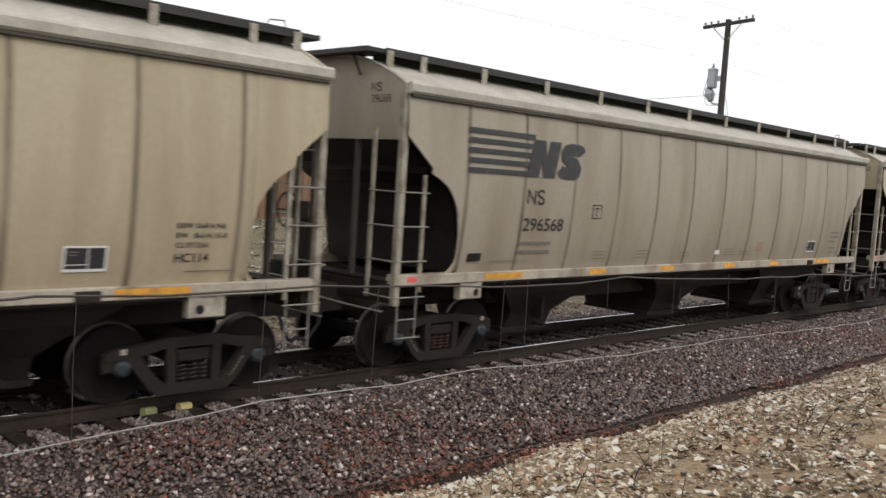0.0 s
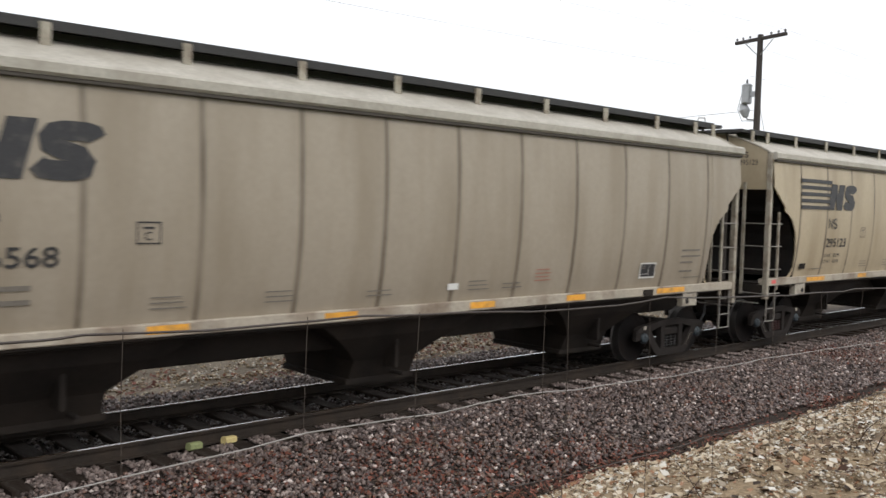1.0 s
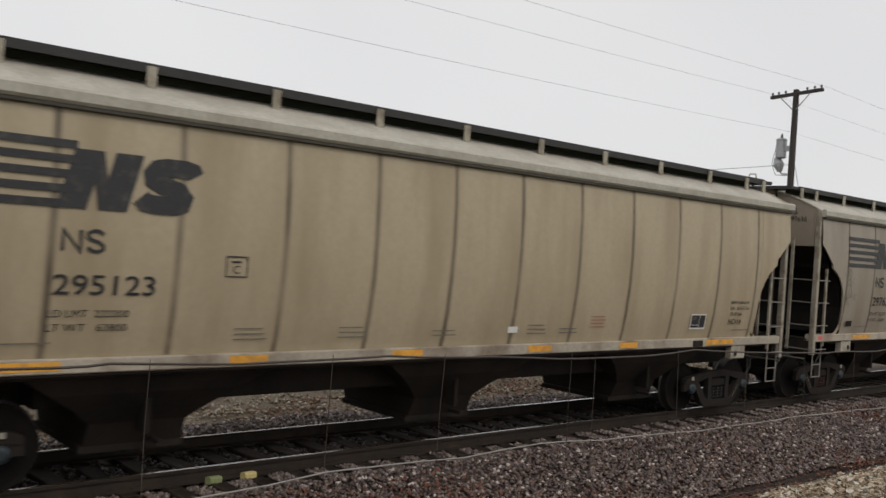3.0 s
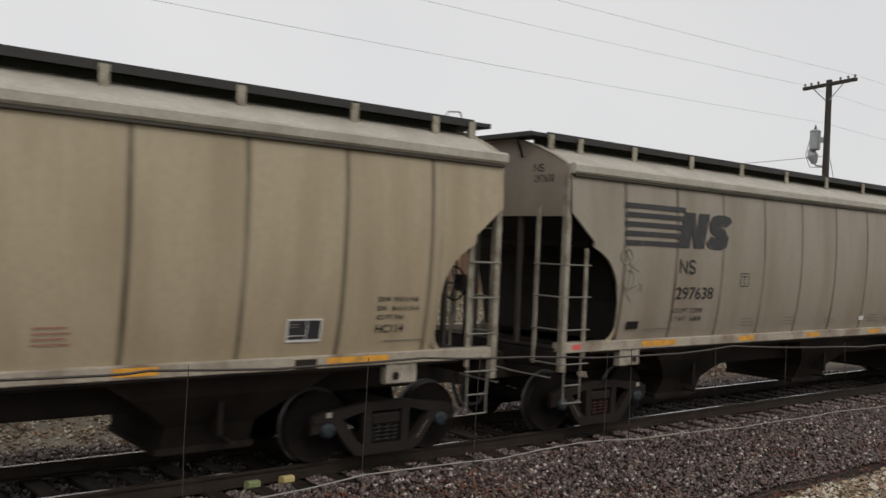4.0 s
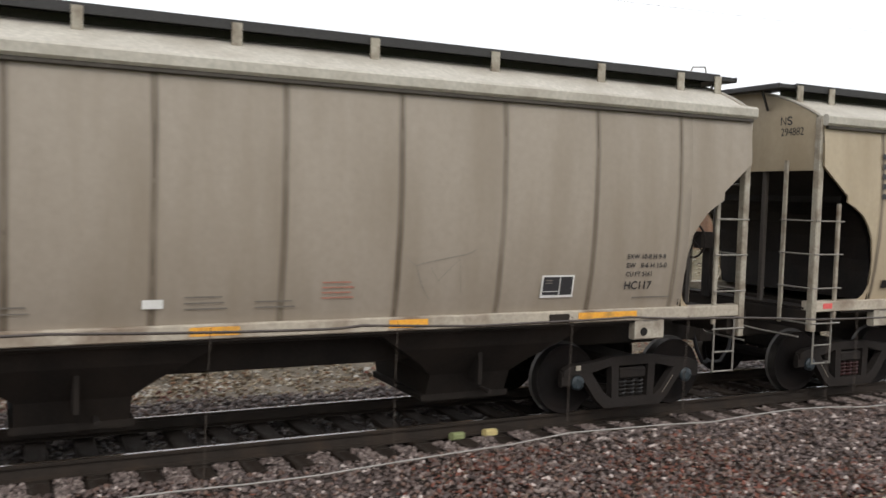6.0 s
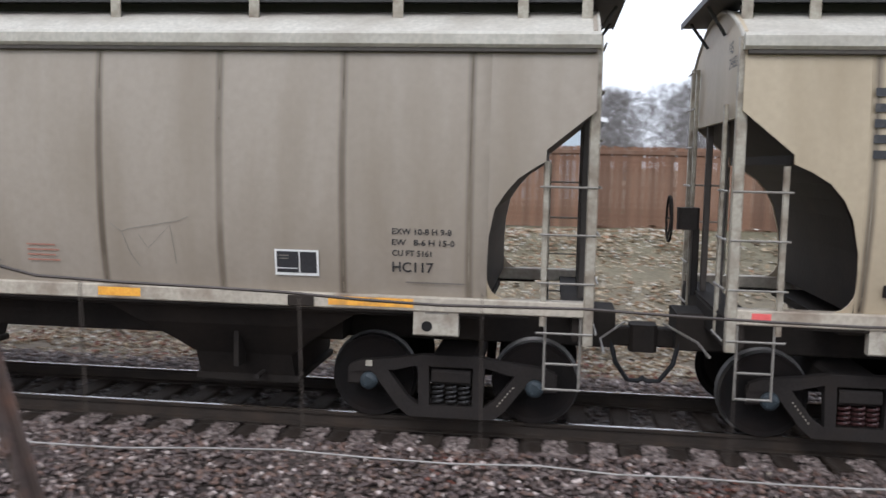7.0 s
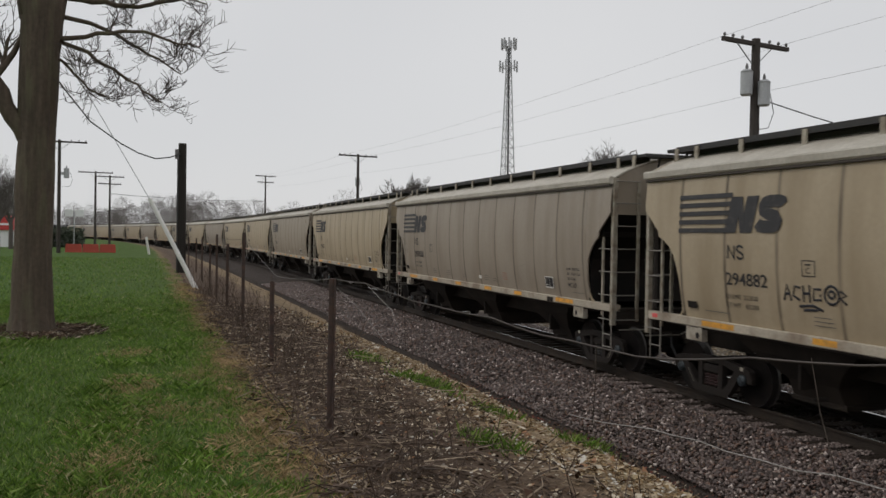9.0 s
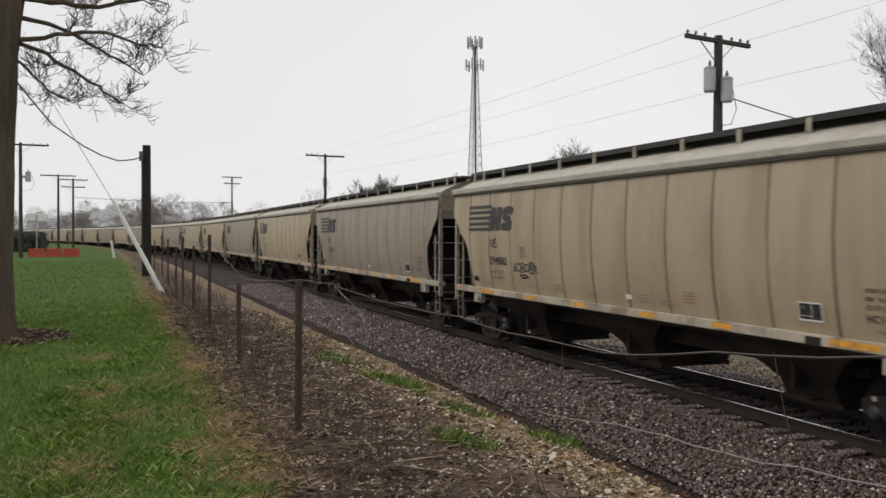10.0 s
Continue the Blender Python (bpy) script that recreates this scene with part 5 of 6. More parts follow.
def black_post():
    p = thing("timber_post", "tall black timber post at the lawn's edge", "post")
    part("post", Mesh().tube([(-40, 1.46, 0.8), (-40, 1.46, 6.58)], [0.19, 0.165], 12), "darkpole", p)
    part("conduit", Mesh().tube([(-39.85, 1.27, 0.9), (-39.85, 1.27, 6.0)], 0.03, 6), "cable", p)
    part("clamp", Mesh().box((-39.9, 1.15, 5.9), (-39.75, 1.3, 6.3), 0.01), "porcelain", p)
    cab = thing("sagging_cable", "black cable sagging from the timber post", "cable")
    part("cable", Mesh().tube([(-39.91, 1.41, 6.14), (-39.33, 0.92, 5.91), (-38.64, 0.35, 5.78), (-37.64, -0.3, 5.9), (-36.63, -0.91, 6.14), (-34.58, -1.91, 6.7), (-33.04, -2.55, 7.44), (-30.95, -3.38, 8.49)], 0.026, 5), "cable", cab)
    g = thing("guy_wire", "guy wire with white plastic guard pipe", "guy wire")
    part("guard_pipe", Mesh().tube([(-28.7, 1.55, 0.95), (-29.54, 0.12, 3.82)], [0.075, 0.06], 8), "guard", g, "white guard pipe")
    part("wire", Mesh().tube([(-29.54, 0.12, 3.8), (-30.1, -3.25, 9.65)], 0.012, 5), "thincable", g)
    utility_pole(-30.2, -3.28, 0.9, 11.5, "timber utility pole behind the tree", 10, 1.0)


black_post()


def road_poles():
    for yaw_x, yaw_y, d, top, can, sec in ((-0.996, -0.0845, 72, 0.0935, True, False), (-0.999, -0.05, 112, 0.0625, False, False), (-0.999, -0.036, 120, 0.0585, False, True)):
        utility_pole(yaw_x * d, yaw_y * d, 1.0, 2.74 + top * d, "roadside timber utility pole", 8 if sec else 4, 1.9 if not sec else 1.7, ((0.5, 0, 6.0),) if can else (), second=sec)


road_poles()


def cell_tower():
    t = thing("lattice_tower", "tall steel lattice mast with antennas, far behind the train", "tower")
    bx, by = -138.9, 57.0
    t.matrix_basis = pose(bx, by, 1.0, 0, 0, 20)
    h = 33.6
    legs = []
    for k in range(3):
        w = 2 * math.pi * k / 3 + 0.5
        legs.append(lambda z, w=w: (math.cos(w) * (1.9 - 1.55 * z / h), math.sin(w) * (1.9 - 1.55 * z / h), z))
    for k, leg in enumerate(legs):
        part("leg", Mesh().tube([leg(0), leg(h)], 0.085, 6), "galv", t)
    part("cable_run", Mesh().tube([(0.95, -0.5, 0), (0.2, -0.1, h)], [0.17, 0.13], 8), "cable", t, "dark bundle of feeder cables")
    n = 22
    for k in range(n):
        za, zb = h * k / n, h * (k + 1) / n
        for i in range(3):
            a, b = legs[i], legs[(i + 1) % 3]
            for p, q in ((a(za), b(zb)), (b(za), a(zb)), (a(zb), b(zb))):
                part("brace", Mesh().tube([p, q], 0.035, 4), "galv", t)
    for z, r, q in ((h + 0.3, 1.05, 9), (h - 3.4, 1.3, 6)):
        ring = part("antenna_platform", Mesh().tube([(r * math.cos(w), r * math.sin(w), z) for w in np.linspace(0, 2 * math.pi, 13)], 0.07, 5), "galv", t)
        for k in range(q):
            w = 2 * math.pi * k / q
            x, y = (r + 0.15) * math.cos(w), (r + 0.15) * math.sin(w)
            part("antenna", Mesh().box((x - 0.13, y - 0.13, z - 0.8), (x + 0.13, y + 0.13, z + 1.0), 0.05), "galv", ring)


cell_tower()


# ---------------------------------------------------------------- trees
def grow(m, p, d, r, length, depth, rng, twig, droop=0.0, spread=0.6, least=0.006):
    """A limb with its side shoots; thin ends go to the mesh twig."""
    n = 6 if depth > 1 else 5
    curl = Vector((rng.uniform(-1, 1), rng.uniform(-1, 1), rng.uniform(-0.4, 1))) * 0.14
    pts, radii = [p.copy()], [r]
    q = p.copy()
    for k in range(n):
        d = (d + Vector((rng.uniform(-1, 1), rng.uniform(-1, 1), rng.uniform(-1, 1))) * 0.1 + curl + Vector((0, 0, 0.05 - droop))).normalized()
        q = q + d * (length / n)
        pts.append(q.copy())
        radii.append(max(least * 0.66, r * (1 - 0.72 * (k + 1) / n)))
    (m if r > 0.03 else twig).tube(pts, radii, 8 if r > 0.1 else (5 if r > 0.03 else 3), cap=False)
    if depth == 0:
        return
    kids = {5: 5, 4: 5, 3: 6, 2: 6, 1: 5}[depth]
    for k in range(kids):
        at = rng.uniform(0.25, 1.0) if k else 1.0
        i = min(n, max(1, int(at * n)))
        side = Vector((rng.uniform(-1, 1), rng.uniform(-1, 1), rng.uniform(-0.5, 0.8))).normalized()
        nd = (d * (1 - spread) + side * spread).normalized()
        grow(m, pts[i], nd, max(least, radii[i] * rng.uniform(0.5, 0.75)), length * rng.uniform(0.45, 0.7), depth - 1, rng, twig, droop, spread, least)


def limb(m, twig, points, r0, r1, rng, shoots, length, depth, droop=0.0, least=0.006):
    """A limb along a drawn line, with shoots that leave it on alternate sides."""
    p = [Vector(q) for q in points]
    fine, radii = [], []
    for i in range(len(p) - 1):
        for k in range(4):
            fine.append(p[i].lerp(p[i + 1], k / 4) + Vector((rng.gauss(0, 1), rng.gauss(0, 1), rng.gauss(0, 1))) * 0.012 * (i + k > 0))
    fine.append(p[-1])
    radii = [r0 + (r1 - r0) * (k / (len(fine) - 1)) ** 0.8 for k in range(len(fine))]
    m.tube(fine, radii, 10 if r0 > 0.1 else 6)
    for k in range(shoots):
        i = min(len(fine) - 1, int(len(fine) * (0.25 + 0.75 * (k + rng.random()) / shoots)))
        d = (fine[i] - fine[i - 1]).normalized()
        side = Vector((rng.uniform(-1, 1), rng.uniform(-1, 1), rng.uniform(-0.7, 0.9))).normalized()
        grow(m, fine[i], (d * 0.6 + side * 0.6).normalized(), max(least, radii[i] * rng.uniform(0.4, 0.6)), length * rng.uniform(0.6, 1.1), depth, rng, twig, droop, 0.5, least)


def lawn_tree():
    t = thing("bare_tree", "large leafless tree with furrowed bark on the lawn", "tree")
    rng = random.Random(21)
    bx, by = -15.95, -1.72
    m, twig = Mesh(), Mesh()
    pts, girth = [], []
    for k in range(25):
        z = 0.9 + 5.7 * k / 24
        pts.append((bx + 0.02 * math.sin(z * 1.4), by + 0.004 * (z - 1) ** 2, z))
        girth.append(0.275 + 0.19 * math.exp(-(z - 0.9) / 0.35) + 0.03 * max(0, z - 5) + 0.008 * math.sin(z * 4.1))
    m.tube(pts, girth, 52)
    # furrows
    for i, v in enumerate(m.v):
        w = math.atan2(v[1] - by, v[0] - bx)
        k = 1 + 0.065 * math.sin(w * 17 + 1.6 * noise.noise((w * 2, v[2] * 1.7, 7)) * 2) + 0.03 * noise.noise((w * 3, v[2] * 0.8, 3))
        m.v[i] = (bx + (v[0] - bx) * k, by + (v[1] - by) * k, v[2])
    # leaders above, and the heavy limb that leaves the trunk low down
    limb(m, twig, [(bx, by + 0.02, 6.2), (bx + 0.1, by + 0.3, 7.2), (bx + 0.2, by + 0.5, 8.6), (bx, by + 0.9, 10.2)], 0.25, 0.1, rng, 6, 2.2, 3)
    limb(m, twig, [(bx, by, 6.2), (bx - 0.1, by - 0.25, 7.3), (bx - 0.5, by - 0.7, 8.8), (bx - 0.4, by - 1.2, 10.4)], 0.23, 0.1, rng, 6, 2.2, 3)
    limb(m, twig, [(bx, by, 4.1), (bx + 0.05, by - 0.4, 4.75), (bx + 0.1, by - 0.75, 5.6), (bx + 0.1, by - 0.95, 6.8), (bx, by - 1.3, 8.5)], 0.16, 0.06, rng, 5, 1.6, 3)
    # limbs that arch over the edge of the lawn
    for dx, line, r in ((0.3, ((0.1, 6.62), (1.0, 6.52), (1.8, 6.5), (2.6, 6.7), (3.6, 7.0)), 0.075), (-0.4, ((0.1, 5.95), (0.9, 5.7), (1.5, 5.4), (2.0, 5.1), (2.25, 5.0)), 0.045),
                        (0.7, ((0.1, 5.85), (1.1, 6.0), (1.9, 6.08), (2.5, 5.9), (2.9, 5.85)), 0.05), (-0.8, ((0.1, 6.35), (1.2, 6.15), (2.0, 5.8), (2.6, 5.55)), 0.05),
                        (0.2, ((0.1, 5.8), (0.6, 5.4), (0.95, 5.1), (1.3, 4.95)), 0.03), (-0.3, ((0.1, 6.8), (1.0, 7.2), (2.0, 7.35), (3.1, 7.6)), 0.07), (1.0, ((0.1, 6.5), (0.9, 6.9), (1.9, 6.75), (3.0, 6.5)), 0.05)):
        n = len(line) - 1
        limb(m, twig, [(bx + 0.7 * dx * k / n, by + 0.88 * y, z) for k, (y, z) in enumerate(line)], r, 0.012, rng, 9, 0.58, 2, 0.02)
    part("trunk", m, "bark", t, "furrowed grey-brown trunk and limbs", smooth=True)
    part("crown", twig, "twig", t, "thin bare twigs")


lawn_tree()


def far_tree(x, y, base, height, seed, label, depth=4, width=0.6, least=0.01):
    t = thing("bare_tree", label, "tree", "trees behind the track")
    rng = random.Random(seed)
    m, twig = Mesh(), Mesh()
    r = height * 0.018
    th = height * 0.3
    m.tube([(x, y, base - 0.3), (x, y, base + th)], [r * 1.3, r], 8)
    for k in range(5):
        w = 2 * math.pi * k / 5 + rng.uniform(-0.4, 0.4)
        d = Vector((math.cos(w) * width, math.sin(w) * width, 1)).normalized()
        grow(m, Vector((x, y, base + th * rng.uniform(0.75, 1.0))), d, r * 0.5, height * 0.3, depth - 1, rng, twig, 0, 0.5, least)
    part("trunk", m, "fartwig", t)
    part("crown", twig, "fartwig", t)


def skyline_tree(x, y, trunk, lines, seed, label):
    """A tree with drawn limbs; trunk and lines are rows of (sideways, height)."""
    t = thing("bare_tree", label, "tree", "trees behind the track")
    rng = random.Random(seed)
    m, twig = Mesh(), Mesh()
    limb(m, twig, [(x + a, y, z) for a, z in trunk], 0.14, 0.025, rng, 7, 1.5, 3 if len(lines) > 3 else 2, 0, 0.0065)
    for line in lines:
        out = rng.uniform(-1.6, 1.6)
        n = len(line) - 1
        limb(m, twig, [(x + a, y + out * k / n, z) for k, (a, z) in enumerate(line)], 0.055, 0.014, rng, 9, 1.25, 2, 0, 0.0065)
    part("trunk", m, "fartwig", t)
    part("crown", twig, "fartwig", t)


skyline_tree(-22.69, 29, [(0, 1.2), (0, 5), (0, 8.3), (-0.1, 9.7), (0.1, 11.5), (0.2, 13)],
             [[(0, 7.6), (-0.75, 9.2), (-1.9, 10), (-2.5, 10.5), (-2.9, 11.3)], [(-0.1, 9.7), (-0.8, 10.2), (-1.35, 10.8), (-1.5, 11.8)], [(-0.1, 9.6), (0.5, 10.3), (0.7, 11), (1.3, 12)],
              [(0, 5.5), (-1.2, 6.8), (-1.95, 8.2), (-2.9, 9.7), (-3.2, 10.8)], [(0, 5), (-2.4, 6.6), (-3.4, 7.9), (-4.0, 8.9), (-4.3, 10)]], 5, "tall leafless tree with spreading grey limbs")
skyline_tree(-26.8, 29, [(0, 1.2), (0, 5), (-0.1, 8.0), (0, 9.3), (0.1, 10.6)],
             [[(0, 6.5), (-0.6, 8), (-1.2, 9), (-1.5, 10)], [(0, 7), (0.7, 8.2), (1.0, 9.2), (1.2, 10)], [(0, 7.6), (-0.4, 8.8), (-0.5, 9.8)]], 23, "slender leafless tree with thin grey twigs")
skyline_tree(-19.65, 29, [(0, 1.2), (0, 5), (0, 8.4), (-0.1, 9.9), (0.1, 11.4), (0.4, 12.8)],
             [[(0, 8.6), (0.8, 9.5), (1.5, 10.1), (2.0, 10.8), (2.7, 11.6)], [(-0.1, 9.8), (0.5, 10.1), (1.0, 10.5), (1.3, 11.4)], [(-0.1, 9.7), (-0.6, 10.8), (-0.8, 11.8)],
              [(0, 6), (-1.1, 8.3), (-2.6, 9.6), (-3.2, 10.8)]], 9, "tall leafless tree with forked upright trunk")
far_tree(-53, 28.5, 1.5, 9.0, 12, "distant leafless tree top above the train", 5, 0.5, 0.014)
far_tree(-96, 28.0, 1.5, 9.6, 14, "distant leafless tree top above the train", 5, 0.5, 0.022)
far_tree(-60, -8.5, 1.1, 8.0, 17, "leafless tree beyond the lawn", 4, 0.7)
far_tree(-85, -11, 1.1, 9.0, 18, "leafless tree beyond the lawn", 4, 0.7)


def far_woods():
    """Winter woods on the skyline: trunks and a haze of twigs, in one mesh."""
    rng = np.random.RandomState(6)
    V, F = [], []

    def tree(x, y, base, h, n):
        o = len(V)
        w = h * 0.012
        V.extend([(x - w, y, base - 0.5), (x + w, y - w, base - 0.5), (x + w * 0.5, y + w, base + h * 0.8)])
        F.append((o, o + 1, o + 2))
        for k in range(n):
            z = base + h * (0.3 + 0.68 * rng.rand())
            r = h * 0.33 * math.sqrt(max(0.05, 1 - ((z - base) / h - 0.58) ** 2 / 0.2)) * math.sqrt(rng.rand())
            a = rng.rand() * 6.28
            px, py = x + r * math.cos(a), y + r * math.sin(a)
            ln, th = h * 0.09 * (0.4 + rng.rand()), h * 0.004 * (0.5 + rng.rand())
            dx, dy, dz = rng.normal(0, 0.5), rng.normal(0, 0.5), 0.4 + rng.rand()
            o = len(V)
            V.extend([(px, py, z), (px + th, py + th, z), (px + dx * ln, py + dy * ln, z + dz * ln)])
            F.append((o, o + 1, o + 2))
            V.extend([(px, py, z), (px, py, z + th * 1.5), (px + dy * ln, py - dx * ln, z + dz * ln)])
            F.append((o + 3, o + 4, o + 5))

    for k in range(230):
        y = rng.uniform(-80, 80)
        tree(-300 - rng.rand() * 140, y, 1.5, 8 + 6 * rng.rand() ** 1.5 + 2 * math.sin(y * 0.09), 420)
    for k in range(26):
        tree(-150 - rng.rand() * 90, -22 - rng.rand() * 30, 1.2, 8 + rng.rand() * 4, 500)
    for k in range(110):
        tree(rng.uniform(-70, 60), rng.uniform(78, 105), 1.5, 6.5 + rng.rand() * 4, 800)
    for k in range(24):
        tree(-180 - rng.rand() * 120, 40 + rng.rand() * 40, 1.5, 8 + rng.rand() * 4, 200)
    me = arrays("far_woods", V, np.array(F), "farwood")
    tagged(new("far_woods", me), "grey leafless woods along the skyline", "woods", kind="stuff")


far_woods()


# ---------------------------------------------------------------- beyond the lawn
def roadside():
    b = thing("store_building", "low building with red and white front beyond the lawn", "building")
    d = 95
    x, y = -0.991 * d, -0.134 * d
    part("wall", Mesh().box((x - 8, y - 14, 1.0), (x, y + 0.3, 3.6), 0.02), "trimwhite", b)
    part("fascia", Mesh().box((x - 8.2, y - 14.2, 2.75), (x + 0.25, y + 0.5, 4.1), 0.02), "redpaint", b)
    part("fascia_stripe", Mesh().box((x + 0.255, y - 14, 3.2), (x + 0.275, y + 0.4, 3.4)), "trimwhite", b)
    # road barriers
    for k in range(3):
        bar = thing("road_barrier", "faded red plastic road barrier", "barrier", "road barriers")
        bar.matrix_basis = pose(-74.8 + 0.2 * k, -2.8 - 1.22 * k, 1.12, 0, 0, 92)
        part("body", Mesh().prism([(-0.59, 0), (0.59, 0), (0.59, 0.18), (0.55, 0.65), (-0.55, 0.65), (-0.59, 0.18)], -0.16, 0.16), "orangered", bar)
        part("foot", Mesh().box((-0.6, -0.22, 0), (0.6, 0.22, 0.09), 0.02), "orangered", bar)
    c = thing("parked_car", "grey car parked beyond the lawn", "car")
    c.matrix_basis = pose(-98, -9.3, 1.1, 0, 0, 60)
    part("body", Mesh().prism([(-2.2, 0.3), (2.2, 0.3), (2.25, 0.75), (1.4, 0.92), (0.8, 1.42), (-0.9, 1.45), (-1.7, 0.98), (-2.2, 0.9)], -0.85, 0.85), "carpaint", c)
    part("side_window", Mesh().prism([(-1.4, 0.98), (1.1, 0.98), (0.7, 1.34), (-0.8, 1.36)], -0.86, 0.86), "glass", c)
    for x in (-1.35, 1.35):
        for s in (-1, 1):
            part("wheel", Mesh().lathe([(-0.1, 0.3), (0.1, 0.3)], (x, s * 0.8, 0.31), 14), "rubber", c)
    s = thing("road_sign", "white road signs on a post", "sign")
    d = 90
    x, y = -0.998 * d, -0.07 * d
    part("post", Mesh().tube([(x, y, 0.9), (x, y, 4.6)], 0.05, 6), "galv", s)
    for k in (-0.45, 0.45):
        part("panel", Mesh().box((x + 0.05, y + k - 0.36, 4.1), (x + 0.07, y + k + 0.36, 4.75), 0.005), "trimwhite", s)
    h = thing("hedge", "dark evergreen hedge beside the road", "hedge")
    rng = np.random.RandomState(2)
    n = 1500
    cen = np.stack([rng.uniform(-99, -95, n), rng.uniform(-9.5, -6.0, n), 1.0 + rng.rand(n) * 2.0], 1)
    tri = cen[:, None, :] + rng.normal(0, 0.16, (n, 3, 3))
    ob = new("leaves", arrays("leaves", tri.reshape(-1, 3), np.arange(3 * n).reshape(-1, 3), "evergreen"))
    ob.parent = h
    # white marker posts beside the line
    w = thing("marker_post", "white leaning marker post by the lawn's end", "post")
    part("post", Mesh().tube([(-70, 0.3, 0.9), (-70, 0.05, 2.4)], 0.09, 6), "guard", w)


roadside()


# ---------------------------------------------------------------- stones, litter, grass, brush
OCTA = np.array([(1, 0, 0), (-1, 0, 0), (0, 1, 0), (0, -1, 0), (0, 0, 1), (0, 0, -1)], float)
OCTF = np.array([(0, 2, 4), (2, 1, 4), (1, 3, 4), (3, 0, 4), (2, 0, 5), (1, 2, 5), (3, 1, 5), (0, 3, 5)])


def scatter_stones(name, n, xr, yr, size, material, label, category, flat=0.7, sink=0.2, seed=1, power=1.0, lift=0.0, zfun=None, cribs=False):
    rng = np.random.RandomState(seed)
    x = rng.uniform(*xr, n)
    y = yr[0] + (yr[1] - yr[0]) * rng.rand(n) ** power
    if cribs:
        # only in the gaps between the ties
        start = np.array([q for q in TIES if xr[0] < q < xr[1]])
        x = start[rng.randint(0, len(start), n)] + 0.26 + rng.uniform(-0.125, 0.125, n)
    r = rng.uniform(*size, n)
    if zfun is None:
        z = np.array([land(a, b) for a, b in zip(x, y)])
    else:
        z = zfun(x, y)
    v = OCTA[None] * (r[:, None, None] * rng.uniform(0.65, 1.25, (n, 6, 1)))
    v[:, :, 2] *= flat
    a, t = rng.rand(n) * 6.28, rng.normal(0, 0.5, n)
    ca, sa, ct, st = np.cos(a), np.sin(a), np.cos(t), np.sin(t)
    vx, vy, vz = v[:, :, 0], v[:, :, 1], v[:, :, 2]
    vy, vz = vy * ct[:, None] - vz * st[:, None], vy * st[:, None] + vz * ct[:, None]
    vx, vy = vx * ca[:, None] - vy * sa[:, None], vx * sa[:, None] + vy * ca[:, None]
    out = np.stack([vx + x[:, None], vy + y[:, None], vz + z[:, None] + (r * flat * (1 - sink) + lift)[:, None]], -1)
    faces = (OCTF[None] + 6 * np.arange(n)[:, None, None]).reshape(-1, 3)
    tagged(new(name, arrays(name, out.reshape(-1, 3), faces, material)), label, category, kind="stuff")


def bed(x, y):
    """Top of the ballast between and beside the ties."""
    return np.interp(y, PY, PZ) + 0.02 * np.sin(x * 1.7) * np.sin(y * 2.1 + x * 0.6) + 0.012


scatter_stones("ballast", 44000, (-18, 24), (6.7, C - 1.27), (0.02, 0.046), "stone", "grey-brown crushed stone ballast beside the track", "ballast", 0.75, 0.3, 1, zfun=bed)
scatter_stones("ballast", 9000, (-18, 22), (C - 1.42, C - 0.86), (0.02, 0.04), "crib", "dusty crushed stone between the tie ends", "ballast", 0.75, 0.3, 64, lift=0.012, zfun=bed, cribs=True)
scatter_stones("ballast", 9000, (-20, 24), (C - 0.7, C + 1.3), (0.02, 0.045), "oily", "crushed stone between the ties", "ballast", 0.7, 0.5, 2, lift=0.02, zfun=bed, cribs=True)
scatter_stones("ballast", 14000, (-30, 24), (C + 1.3, 13.2), (0.02, 0.05), "stone", "crushed stone beyond the track", "ballast", 0.75, 0.3, 3, zfun=bed)
scatter_stones("ballast", 16000, (24, 56), (6.75, 9.6), (0.025, 0.052), "stone", "crushed stone further along the track", "ballast", 0.75, 0.3, 4, zfun=bed)
scatter_stones("ballast", 20000, (-56, -18), (6.75, 9.6), (0.025, 0.052), "stone", "crushed stone further along the track", "ballast", 0.75, 0.3, 5, zfun=bed)
scatter_stones("ballast", 12000, (-28, 26), (13.6, 20), (0.02, 0.06), "litter", "pale stones and leaves on the far bank", "gravel", 0.5, 0.4, 6)
scatter_stones("gravel", 34000, (0, 18), (1.6, 6.1), (0.006, 0.026), "litter", "pale gravel on the bank", "gravel", 0.4, 0.3, 27)
scatter_stones("gravel", 42000, (1, 15), (2.2, 5.9), (0.005, 0.015), "litter", "fine pale grit on the bank", "gravel", 0.5, 0.3, 47)
scatter_stones("gravel", 6000, (-8, 26), (3.3, 6.2), (0.01, 0.035), "litter", "pale gravel and dead leaves on the bank", "gravel", 0.4, 0.3, 7)
scatter_stones("gravel", 2200, (-14, 12), (1.2, 3.6), (0.008, 0.025), "litter", "few pale pebbles in the brown earth", "gravel", 0.4, 0.3, 17)


